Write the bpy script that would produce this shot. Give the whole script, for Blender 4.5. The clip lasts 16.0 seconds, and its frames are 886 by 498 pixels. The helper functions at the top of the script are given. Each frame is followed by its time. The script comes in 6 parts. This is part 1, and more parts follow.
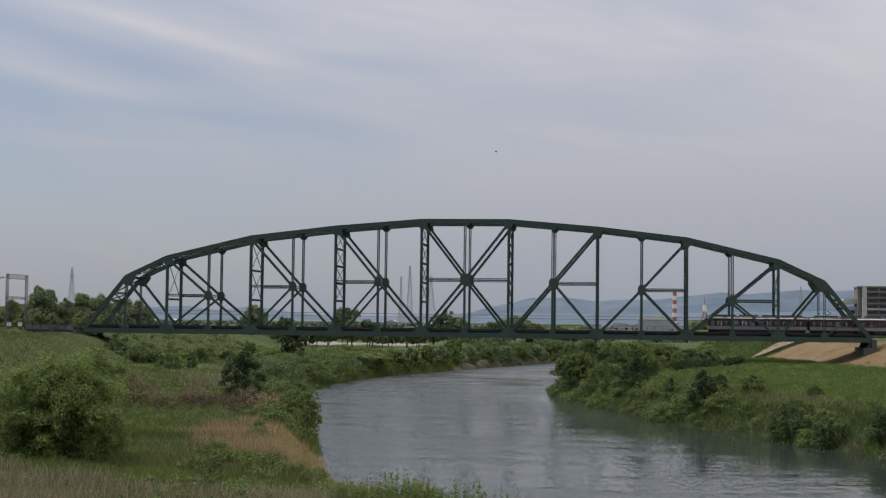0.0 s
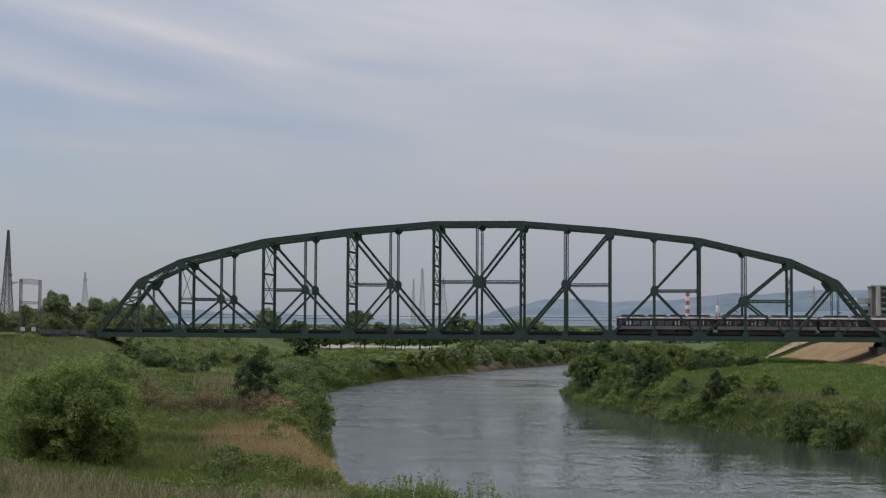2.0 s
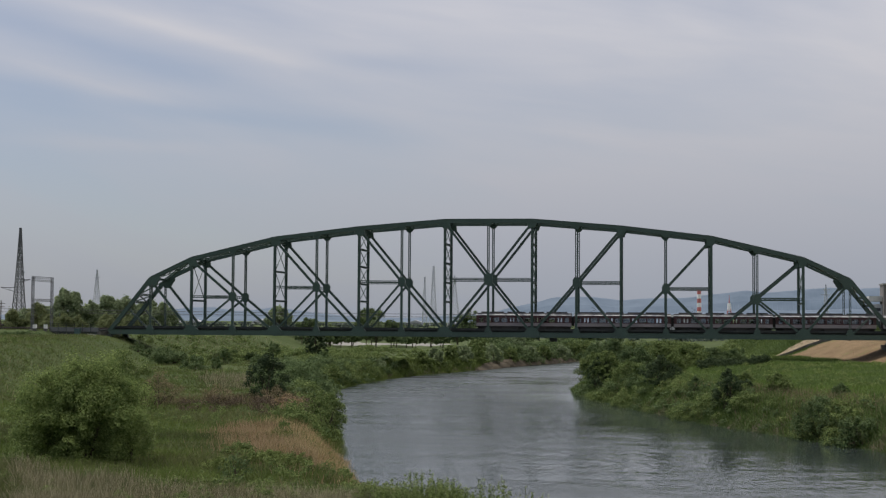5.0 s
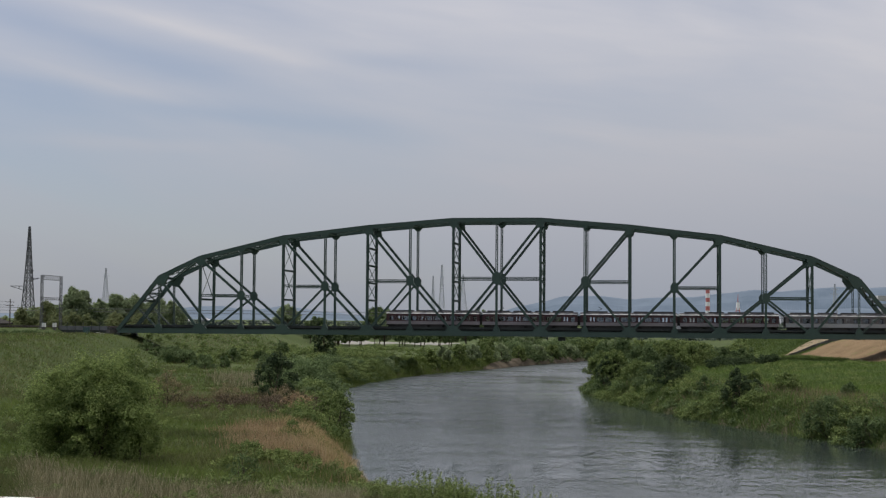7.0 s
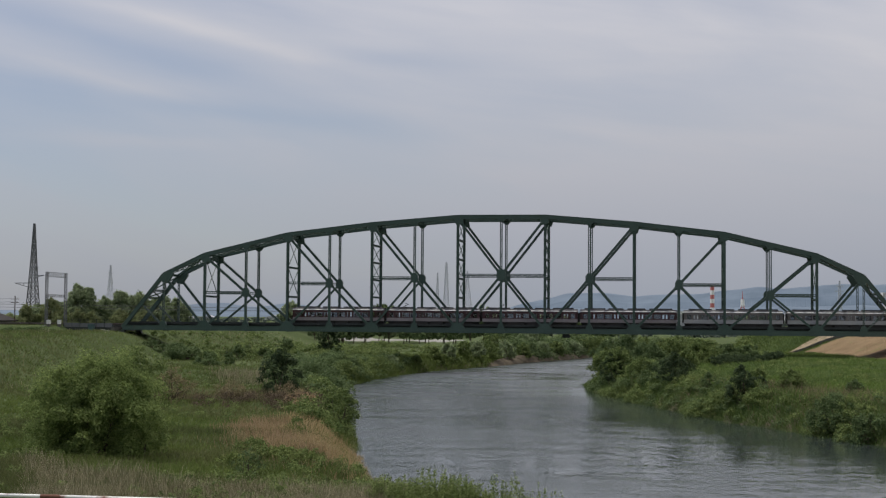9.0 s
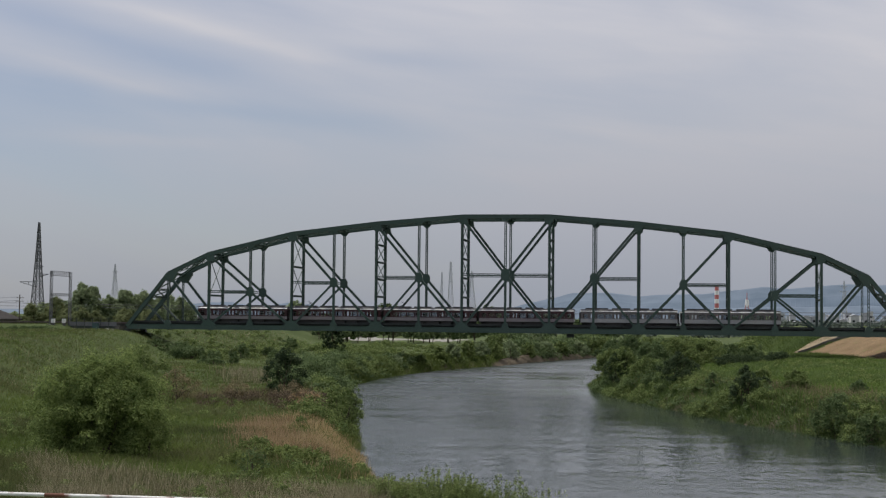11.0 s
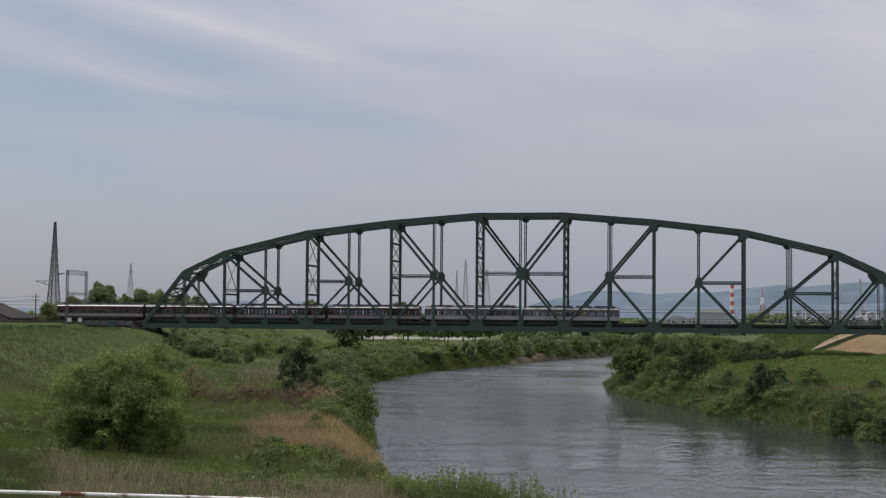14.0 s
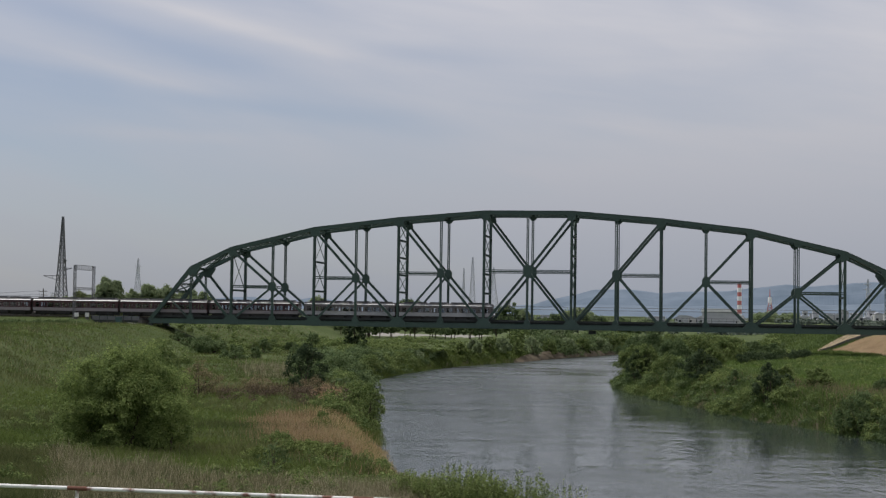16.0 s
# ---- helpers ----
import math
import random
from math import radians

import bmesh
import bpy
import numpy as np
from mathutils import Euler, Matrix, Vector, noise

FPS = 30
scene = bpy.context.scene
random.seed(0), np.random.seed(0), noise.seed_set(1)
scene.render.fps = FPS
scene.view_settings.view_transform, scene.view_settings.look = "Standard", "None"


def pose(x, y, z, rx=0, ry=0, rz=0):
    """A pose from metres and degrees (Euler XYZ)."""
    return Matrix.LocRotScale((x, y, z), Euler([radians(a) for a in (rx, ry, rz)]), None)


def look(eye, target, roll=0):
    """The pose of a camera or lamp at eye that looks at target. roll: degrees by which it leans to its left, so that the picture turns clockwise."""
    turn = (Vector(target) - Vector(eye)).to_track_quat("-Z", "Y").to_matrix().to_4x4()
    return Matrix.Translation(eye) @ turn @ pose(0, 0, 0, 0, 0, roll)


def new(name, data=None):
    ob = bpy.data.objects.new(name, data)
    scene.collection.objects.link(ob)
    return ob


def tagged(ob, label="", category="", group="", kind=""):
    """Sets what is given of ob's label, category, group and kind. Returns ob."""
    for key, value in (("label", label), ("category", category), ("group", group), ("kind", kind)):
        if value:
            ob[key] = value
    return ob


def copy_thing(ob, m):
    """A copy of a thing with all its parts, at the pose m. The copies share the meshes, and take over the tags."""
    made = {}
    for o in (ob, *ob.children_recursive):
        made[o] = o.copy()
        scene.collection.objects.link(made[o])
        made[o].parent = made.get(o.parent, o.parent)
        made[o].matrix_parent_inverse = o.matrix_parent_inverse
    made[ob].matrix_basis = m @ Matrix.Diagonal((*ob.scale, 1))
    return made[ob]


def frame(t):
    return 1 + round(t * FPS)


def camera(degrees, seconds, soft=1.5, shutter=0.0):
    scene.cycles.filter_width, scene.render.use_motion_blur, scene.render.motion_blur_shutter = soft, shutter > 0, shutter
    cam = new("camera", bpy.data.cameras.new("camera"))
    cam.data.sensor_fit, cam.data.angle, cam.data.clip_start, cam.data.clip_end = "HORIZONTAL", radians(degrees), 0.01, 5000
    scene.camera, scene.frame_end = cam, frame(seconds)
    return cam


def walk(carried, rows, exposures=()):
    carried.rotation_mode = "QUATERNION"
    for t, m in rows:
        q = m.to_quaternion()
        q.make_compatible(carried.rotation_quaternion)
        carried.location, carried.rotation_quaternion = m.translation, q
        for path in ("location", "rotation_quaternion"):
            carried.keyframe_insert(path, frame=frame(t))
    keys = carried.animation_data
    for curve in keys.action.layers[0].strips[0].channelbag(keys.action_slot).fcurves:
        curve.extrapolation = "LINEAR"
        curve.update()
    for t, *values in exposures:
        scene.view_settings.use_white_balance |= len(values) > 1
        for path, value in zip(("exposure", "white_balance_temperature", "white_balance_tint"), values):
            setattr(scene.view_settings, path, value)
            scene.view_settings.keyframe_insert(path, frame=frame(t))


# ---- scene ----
cam = camera(34.0, 16.0, soft=1.26)
EYE = (115.91, -300.09, 2.82)
# seconds, turn, tilt and lean in degrees
TURNS = [
    (0, -7.263, 2.861, 0.694), (0.5, -7.303, 2.900, 0.664), (1, -7.403, 2.936, 0.643), (1.5, -7.563, 2.959, 0.513),
    (2, -7.746, 2.944, 0.340), (2.5, -7.903, 2.910, 0.330), (3, -8.008, 2.858, 0.230), (3.5, -8.073, 2.845, 0.280),
    (4, -8.055, 2.842, 0.400), (6.5, -8.458, 2.850, 0.370), (7, -8.521, 2.808, 0.440), (7.5, -8.578, 2.768, 0.407),
    (8, -8.627, 2.711, 0.380), (8.5, -8.679, 2.716, 0.450), (9, -8.696, 2.688, 0.440), (11.5, -8.945, 2.661, 0.585),
    (12, -9.050, 2.637, 0.570), (12.5, -9.176, 2.611, 0.495), (13, -9.304, 2.620, 0.455), (13.5, -9.385, 2.608, 0.425),
    (14, -9.457, 2.601, 0.455), (14.5, -9.533, 2.575, 0.380), (15, -9.602, 2.555, 0.500), (15.5, -9.674, 2.560, 0.780),
    (16, -9.741, 2.496, 0.853)]


def aim(turn, tilt, lean):
    a, b = radians(turn), radians(tilt)
    way = Vector((math.sin(a) * math.cos(b), math.cos(a) * math.cos(b), math.sin(b)))
    return look(EYE, Vector(EYE) + way * 100, lean)


walk(cam, [(t, aim(a, b, c)) for t, a, b, c in TURNS])

# ---- sky and sun ----
SUN_HEIGHT, SUN_TURN = 63.0, -82.0      # degrees above the horizon; degrees from +y towards +x
sky_world = bpy.data.worlds.new("hazy_sky")
scene.world = sky_world
sky_world.use_nodes = True


def build_sky():
    nt = sky_world.node_tree
    N, L = nt.nodes, nt.links
    N.clear()
    out, bg = N.new("ShaderNodeOutputWorld"), N.new("ShaderNodeBackground")
    sky = N.new("ShaderNodeTexSky")
    sky.sky_type, sky.sun_disc = "NISHITA", False
    sky.sun_elevation, sky.sun_rotation = radians(SUN_HEIGHT), radians(SUN_TURN)
    sky.dust_density, sky.ozone_density = 0.6, 2.0
    dim = N.new("ShaderNodeVectorMath")
    dim.operation, dim.inputs[1].default_value = "MULTIPLY", (0.079, 0.076, 0.081)
    L.new(sky.outputs[0], dim.inputs[0])
    tc, sep = N.new("ShaderNodeTexCoord"), N.new("ShaderNodeSeparateXYZ")
    L.new(tc.outputs["Generated"], sep.inputs[0])

    def calc(op, a, b):
        n = N.new("ShaderNodeMath")
        n.operation = op
        for k, v in enumerate((a, b)):
            if isinstance(v, (int, float)):
                n.inputs[k].default_value = v
            else:
                L.new(v, n.inputs[k])
        return n.outputs[0]
    up = calc("MAXIMUM", sep.outputs[2], 0.0)
    bearing = calc("ARCTAN2", sep.outputs[0], sep.outputs[1])
    com = N.new("ShaderNodeCombineXYZ")
    L.new(bearing, com.inputs[0]), L.new(sep.outputs[2], com.inputs[1])

    def cloud(scale, turn, stretch, detail, offset, bend=0.3):
        mp, nz = N.new("ShaderNodeMapping"), N.new("ShaderNodeTexNoise")
        mp.vector_type = "TEXTURE"
        mp.inputs["Rotation"].default_value = (0, 0, radians(turn))
        mp.inputs["Scale"].default_value = (stretch, 1, 1)
        mp.inputs["Location"].default_value = offset
        L.new(com.outputs[0], mp.inputs[0]), L.new(mp.outputs[0], nz.inputs["Vector"])
        nz.inputs["Scale"].default_value, nz.inputs["Detail"].default_value = scale, detail
        nz.inputs["Roughness"].default_value, nz.inputs["Distortion"].default_value = 0.5, bend
        return nz.outputs[0]
    wide = cloud(5.0, -10, 2.6, 4, (3.1, 0.4, 0))
    streak = cloud(15.0, -11, 6.0, 8, (0.3, 2.2, 0), 0.5)
    fine = cloud(46.0, -9, 5.0, 6, (1.7, 0.9, 0), 0.6)

    def bell(v, w):
        return calc("POWER", 2.718, calc("MULTIPLY", calc("MULTIPLY", v, v), -1.0 / w ** 2))
    veil = calc("ADD", calc("MULTIPLY", calc("SUBTRACT", wide, 0.5), 0.55), calc("MULTIPLY", calc("SUBTRACT", streak, 0.5), 0.95))
    veil = calc("ADD", veil, calc("MULTIPLY", calc("SUBTRACT", fine, 0.5), 0.22))
    # thicker towards +x, thinner towards -x
    veil = calc("ADD", calc("ADD", veil, 0.82), calc("MULTIPLY", bearing, 0.60))
    # long wisps falling towards +x (more veil) and the blue gaps between them (less)
    for b0, z0, slope, w, long, amount in ((-0.33, 0.1935, -0.19, 0.0058, 0.14, 0.19), (-0.37, 0.154, -0.145, 0.0055, 0.085, 0.22), (-0.38, 0.1175, 0.0, 0.005, 0.09, 0.14),
                                           (-0.37, 0.178, -0.21, 0.011, 0.13, -0.22), (-0.29, 0.140, -0.085, 0.008, 0.12, -0.24), (-0.43, 0.137, -0.1, 0.010, 0.07, -0.14), (-0.16, 0.177, -0.06, 0.006, 0.06, -0.13)):
        off = calc("SUBTRACT", bearing, b0)
        rise = calc("SUBTRACT", calc("SUBTRACT", sep.outputs[2], z0), calc("MULTIPLY", off, slope))
        rise = calc("ADD", rise, calc("MULTIPLY", calc("SUBTRACT", wide, 0.5), 0.03))
        wisp = calc("MULTIPLY", bell(rise, w), bell(off, long))
        veil = calc("ADD", veil, calc("MULTIPLY", calc("MULTIPLY", wisp, calc("ADD", streak, fine)), amount))
    # the veil closes near the horizon
    veil = calc("ADD", veil, calc("MULTIPLY", calc("MAXIMUM", calc("SUBTRACT", 0.11, up), 0.0), 3.0))
    ramp = N.new("ShaderNodeValToRGB")
    ramp.color_ramp.elements[0].position, ramp.color_ramp.elements[1].position = 0.30, 1.12
    ramp.color_ramp.elements[0].color = (0.30, 0.30, 0.30, 1)
    ramp.color_ramp.elements[1].color = (1, 1, 1, 1)
    L.new(veil, ramp.inputs[0])
    tone = N.new("ShaderNodeValToRGB")      # cloud veil: greyer low down, whiter higher up
    tone.color_ramp.elements[0].position, tone.color_ramp.elements[1].position = 0.0, 0.33
    tone.color_ramp.elements[0].color = (0.305, 0.330, 0.385, 1)
    tone.color_ramp.elements[1].color = (0.785, 0.764, 0.80, 1)
    L.new(up, tone.inputs[0])
    mix = N.new("ShaderNodeMix")
    mix.data_type = "RGBA"
    L.new(ramp.outputs[0], mix.inputs[0]), L.new(dim.outputs[0], mix.inputs[6]), L.new(tone.outputs[0], mix.inputs[7])
    L.new(mix.outputs[2], bg.inputs[0])
    bg.inputs[1].default_value = 1.0
    L.new(bg.outputs[0], out.inputs[0])


build_sky()
sun = new("sun", bpy.data.lights.new("sun", "SUN"))
sun.data.energy, sun.data.angle, sun.data.color = 2.7, radians(1.0), (1.0, 0.95, 0.86)
_a, _e = radians(SUN_TURN), radians(SUN_HEIGHT)
sun.matrix_world = look((math.sin(_a) * math.cos(_e) * 500, math.cos(_a) * math.cos(_e) * 500, math.sin(_e) * 500), (0, 0, 0))


# ---- materials ----
MATT = {"grassy_soil", "beaten_earth", "pale_sports_field", "dry_grass_slope", "river_mud", "pale_gravel_path", "grey_brown_bark"}


def surface(name, dark, light, scale=1.0, rough=0.7, metal=0.0, bump=0.2, fine=12.0, wear=None, wear_at=0.68, island=0.0, through_light=0.0, shine=0.5):
    """Two-scale variation between two base colours, with fine relief; wear: a third colour in blotches."""
    m = bpy.data.materials.new(name)
    m.use_nodes = True
    N, L = m.node_tree.nodes, m.node_tree.links
    b = N["Principled BSDF"]
    b.inputs["Roughness"].default_value, b.inputs["Metallic"].default_value = rough, metal
    b.inputs["Specular IOR Level"].default_value = 0.06 if through_light or name in MATT else shine
    tc = N.new("ShaderNodeTexCoord")

    def grain(s, d=4):
        n = N.new("ShaderNodeTexNoise")
        n.inputs["Scale"].default_value, n.inputs["Detail"].default_value = s, d
        L.new(tc.outputs["Object"], n.inputs["Vector"])
        return n.outputs[0]
    n1, n2 = grain(scale), grain(scale * fine)
    add = N.new("ShaderNodeMath")
    add.operation = "MULTIPLY_ADD"
    L.new(n2, add.inputs[0])
    add.inputs[1].default_value = 0.5
    half = N.new("ShaderNodeMath")
    half.operation, half.inputs[1].default_value = "MULTIPLY", 0.5
    L.new(n1, half.inputs[0]), L.new(half.outputs[0], add.inputs[2])
    value = add.outputs[0]
    if island:
        geo, spread = N.new("ShaderNodeNewGeometry"), N.new("ShaderNodeMath")
        spread.operation, spread.inputs[1].default_value = "MULTIPLY_ADD", island
        spread.inputs[2].default_value = -island / 2
        L.new(geo.outputs["Random Per Island"], spread.inputs[0])
        s2 = N.new("ShaderNodeMath")
        L.new(value, s2.inputs[0]), L.new(spread.outputs[0], s2.inputs[1])
        value = s2.outputs[0]
    ramp = N.new("ShaderNodeValToRGB")
    ramp.color_ramp.elements[0].position, ramp.color_ramp.elements[1].position = 0.32, 0.68
    ramp.color_ramp.elements[0].color, ramp.color_ramp.elements[1].color = (*dark, 1), (*light, 1)
    L.new(value, ramp.inputs[0])
    colour = ramp.outputs[0]
    if wear:
        w, wr, mx = grain(scale * 2.3, 6), N.new("ShaderNodeValToRGB"), N.new("ShaderNodeMix")
        wr.color_ramp.elements[0].position, wr.color_ramp.elements[1].position = wear_at - 0.06, wear_at + 0.04
        L.new(w, wr.inputs[0])
        mx.data_type = "RGBA"
        L.new(wr.outputs[0], mx.inputs[0]), L.new(colour, mx.inputs[6])
        mx.inputs[7].default_value = (*wear, 1)
        colour = mx.outputs[2]
    L.new(colour, b.inputs["Base Color"])
    if bump:
        bp = N.new("ShaderNodeBump")
        bp.inputs["Strength"].default_value = bump
        bp.inputs["Distance"].default_value = 0.05
        L.new(n2, bp.inputs["Height"]), L.new(bp.outputs[0], b.inputs["Normal"])
    if through_light:
        tr, ms = N.new("ShaderNodeBsdfTranslucent"), N.new("ShaderNodeMixShader")
        ms.inputs[0].default_value = through_light
        L.new(colour, tr.inputs[0]), L.new(b.outputs[0], ms.inputs[1]), L.new(tr.outputs[0], ms.inputs[2])
        L.new(ms.outputs[0], N["Material Output"].inputs[0])
    return m


green_steel = surface("green_painted_steel", (0.030, 0.058, 0.046), (0.050, 0.088, 0.070), 0.25, 0.55, 0.0, 0.1, 14, wear=(0.060, 0.048, 0.035), wear_at=0.74)
dark_steel = surface("dark_weathered_steel", (0.020, 0.026, 0.025), (0.040, 0.046, 0.042), 0.4, 0.7, 0.0, 0.15)
rail_steel = surface("worn_rail_steel", (0.10, 0.08, 0.07), (0.22, 0.19, 0.17), 1.2, 0.4, 0.8, 0.1)
sleeper_wood = surface("tarred_timber", (0.025, 0.020, 0.016), (0.06, 0.048, 0.038), 2.0, 0.85)
grey_steel = surface("galvanised_steel", (0.100, 0.105, 0.110), (0.165, 0.170, 0.175), 0.8, 0.55, 0.3, 0.05)
pylon_dark = surface("weathered_lattice_steel", (0.07, 0.075, 0.08), (0.13, 0.135, 0.14), 0.3, 0.6, 0.2, 0.0)
# lattice steel lightened towards the sky, haze put into its colour
pylon_far = surface("haze_paled_lattice_steel", (0.46, 0.48, 0.52), (0.54, 0.56, 0.60), 0.1, 0.7, 0.0, 0.0)
concrete = surface("weathered_concrete", (0.24, 0.23, 0.21), (0.40, 0.39, 0.36), 0.5, 0.85, 0, 0.25, 10, wear=(0.14, 0.13, 0.11), wear_at=0.66)
# a much darker concrete tone for abutments, kerb and cabinet plinths
dark_concrete = surface("dark_grey_concrete", (0.055, 0.055, 0.050), (0.12, 0.115, 0.105), 0.5, 0.85, 0, 0.25, 10)
white_paint = surface("white_enamel", (0.62, 0.62, 0.60), (0.80, 0.80, 0.78), 1.5, 0.45, 0, 0.05, 10)
rusty_white = surface("chipped_white_pipe_paint", (0.62, 0.62, 0.60), (0.82, 0.82, 0.80), 2.0, 0.45, 0, 0.1, 8, wear=(0.16, 0.055, 0.035), wear_at=0.57)
rust = surface("rusted_steel", (0.10, 0.038, 0.024), (0.20, 0.085, 0.055), 6.0, 0.8)
maroon = surface("maroon_carriage_paint", (0.043, 0.012, 0.015), (0.062, 0.018, 0.022), 0.6, 0.35, 0, 0.02, 9)
cream = surface("off_white_carriage_paint", (0.22, 0.195, 0.20), (0.28, 0.25, 0.255), 0.7, 0.4, 0, 0.03, 9)
roof_white = surface("pale_paint_with_shine", (0.60, 0.60, 0.60), (0.76, 0.76, 0.75), 0.5, 0.4, 0, 0.04, 9)
roof_grey = surface("grey_roof_covering", (0.055, 0.055, 0.06), (0.10, 0.10, 0.105), 0.7, 0.75, 0, 0.1)
band_white = surface("dulled_white_band", (0.33, 0.33, 0.34), (0.42, 0.42, 0.42), 0.6, 0.5, 0, 0.02, 9)
grey_body = surface("warm_grey_carriage_paint", (0.125, 0.11, 0.108), (0.17, 0.15, 0.146), 0.6, 0.4, 0.1, 0.02, 9)
under_black = surface("underframe_grime", (0.018, 0.017, 0.016), (0.04, 0.037, 0.034), 1.5, 0.8)
door_white = surface("light_grey_fitting", (0.5, 0.5, 0.5), (0.64, 0.64, 0.63), 1.0, 0.5)
seat_cloth = surface("dark_interior", (0.03, 0.03, 0.032), (0.05, 0.05, 0.055), 2.0, 0.8)
leaf_mid = surface("broad_leaves", (0.076, 0.116, 0.038), (0.230, 0.287, 0.103), 0.35, 0.6, 0, 0.0, 6, island=0.35, through_light=0.38)
leaf_dark = surface("dark_leaves", (0.056, 0.092, 0.038), (0.170, 0.225, 0.097), 0.3, 0.6, 0, 0.0, 6, island=0.35, through_light=0.38)
# darkest leaves: dark shrubs and trees, and the weed row's shade as colour
leaf_shade_dark = surface("dark_and_shaded_leaves", (0.026, 0.045, 0.022), (0.085, 0.118, 0.056), 0.3, 0.6, 0, 0.0, 6, island=0.35, through_light=0.3)
leaf_light = surface("young_leaves", (0.105, 0.142, 0.043), (0.245, 0.300, 0.104), 0.3, 0.6, 0, 0.0, 6, island=0.35, through_light=0.38)
leaf_young = surface("willow_shoots", (0.130, 0.178, 0.060), (0.315, 0.375, 0.150), 0.6, 0.6, 0, 0.0, 6, island=0.35, through_light=0.45)
# paler leaves for far trees, with some haze mixed into the colour
leaf_far = surface("haze_paled_leaves", (0.165, 0.215, 0.118), (0.340, 0.405, 0.222), 0.1, 0.7, 0, 0.0, 6, island=0.35, through_light=0.5)
leaf_willow = surface("willow_leaves", (0.100, 0.148, 0.047), (0.280, 0.350, 0.122), 0.3, 0.6, 0, 0.0, 6, island=0.35, through_light=0.5)
blade_rust = surface("rusty_grass_blades", (0.27, 0.185, 0.105), (0.45, 0.335, 0.21), 0.12, 0.7, 0, 0.0, 9, island=0.5, through_light=0.3)
leaf_bush = surface("yellowish_bush_leaves", (0.140, 0.170, 0.080), (0.285, 0.315, 0.150), 0.2, 0.7, 0, 0.0, 6, island=0.35, through_light=0.5)
dead_twigs = surface("dead_twigs", (0.060, 0.048, 0.035), (0.175, 0.135, 0.095), 0.4, 0.8, 0, 0.0, 9, island=0.5, through_light=0.15)
blade_weed = surface("olive_weed_blades", (0.060, 0.098, 0.030), (0.165, 0.225, 0.080), 0.08, 0.6, 0, 0.0, 9, island=0.28, through_light=0.3)
# leaves greyed towards blue: the haze of distance is in the base colour
leaf_haze = surface("haze_greyed_leaves", (0.100, 0.128, 0.105), (0.165, 0.198, 0.160), 0.05, 0.8, 0, 0.0, 6, island=0.4, through_light=0.3)
ramp_earth = surface("beaten_earth", (0.22, 0.175, 0.115), (0.36, 0.29, 0.20), 0.4, 0.9, 0, 0.3)
field_earth = surface("pale_sports_field", (0.21, 0.205, 0.185), (0.34, 0.33, 0.30), 0.06, 0.9, 0, 0.2)
bark = surface("grey_brown_bark", (0.05, 0.040, 0.030), (0.12, 0.10, 0.08), 3.0, 0.9, 0, 0.5)
blade_green = surface("meadow_grass_blades", (0.067, 0.086, 0.032), (0.168, 0.180, 0.076), 0.05, 0.6, 0, 0.0, 9, island=0.28, through_light=0.3)
blade_bright = surface("lush_grass_blades", (0.076, 0.114, 0.028), (0.162, 0.208, 0.060), 0.05, 0.6, 0, 0.0, 9, island=0.28, through_light=0.3)
blade_plain = surface("lush_plain_blades", (0.082, 0.138, 0.03), (0.18, 0.250, 0.070), 0.05, 0.6, 0, 0.0, 9, island=0.28, through_light=0.35)
blade_rank = surface("rank_grass_blades", (0.054, 0.081, 0.031), (0.122, 0.153, 0.065), 0.05, 0.6, 0, 0.0, 9, island=0.28, through_light=0.35)
blade_tan = surface("dry_grass_blades", (0.34, 0.245, 0.125), (0.54, 0.42, 0.235), 0.12, 0.7, 0, 0.0, 9, island=0.5, through_light=0.3)
blade_reed = surface("dry_reed_stalks", (0.165, 0.152, 0.088), (0.440, 0.395, 0.262), 0.3, 0.7, 0, 0.0, 9, island=0.6, through_light=0.25)
blade_brown = surface("withered_stalks", (0.125, 0.102, 0.058), (0.290, 0.240, 0.145), 0.3, 0.7, 0, 0.0, 9, island=0.6, through_light=0.2)
soil_green = surface("grassy_soil", (0.048, 0.071, 0.024), (0.104, 0.130, 0.056), 0.06, 0.9, 0, 0.6, 30)
soil_tan = surface("dry_grass_slope", (0.130, 0.090, 0.052), (0.270, 0.195, 0.115), 0.22, 0.9, 0, 0.5, 20, wear=(0.17, 0.17, 0.07), wear_at=0.66)
soil_mud = surface("river_mud", (0.060, 0.050, 0.036), (0.13, 0.11, 0.08), 0.4, 0.8, 0, 0.5)
pale_gravel = surface("pale_gravel_path", (0.28, 0.245, 0.19), (0.42, 0.375, 0.30), 0.5, 0.9, 0, 0.3)
# red paint washed towards pink, as haze put into the colour
red_band = surface("haze_paled_red_paint", (0.42, 0.12, 0.11), (0.5, 0.16, 0.15), 0.1, 0.6, 0, 0)
white_band = surface("white_signal_paint", (0.70, 0.70, 0.70), (0.80, 0.80, 0.80), 0.1, 0.6, 0, 0)
facade = surface("apartment_render", (0.15, 0.135, 0.128), (0.22, 0.2, 0.19), 0.1, 0.8, 0, 0.05)
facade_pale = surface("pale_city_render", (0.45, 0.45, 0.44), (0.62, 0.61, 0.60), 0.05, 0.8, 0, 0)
# town grey lifted pale and bluish, distance haze put into it
facade_dim = surface("haze_greyed_city_render", (0.338, 0.351, 0.378), (0.513, 0.513, 0.540), 0.05, 0.8, 0, 0)
tile_roof = surface("dark_tiled_roof", (0.040, 0.037, 0.036), (0.068, 0.063, 0.060), 0.8, 0.9, shine=0.08)
cable = surface("dark_cable", (0.10, 0.105, 0.11), (0.14, 0.145, 0.15), 1, 0.6, 0, 0)
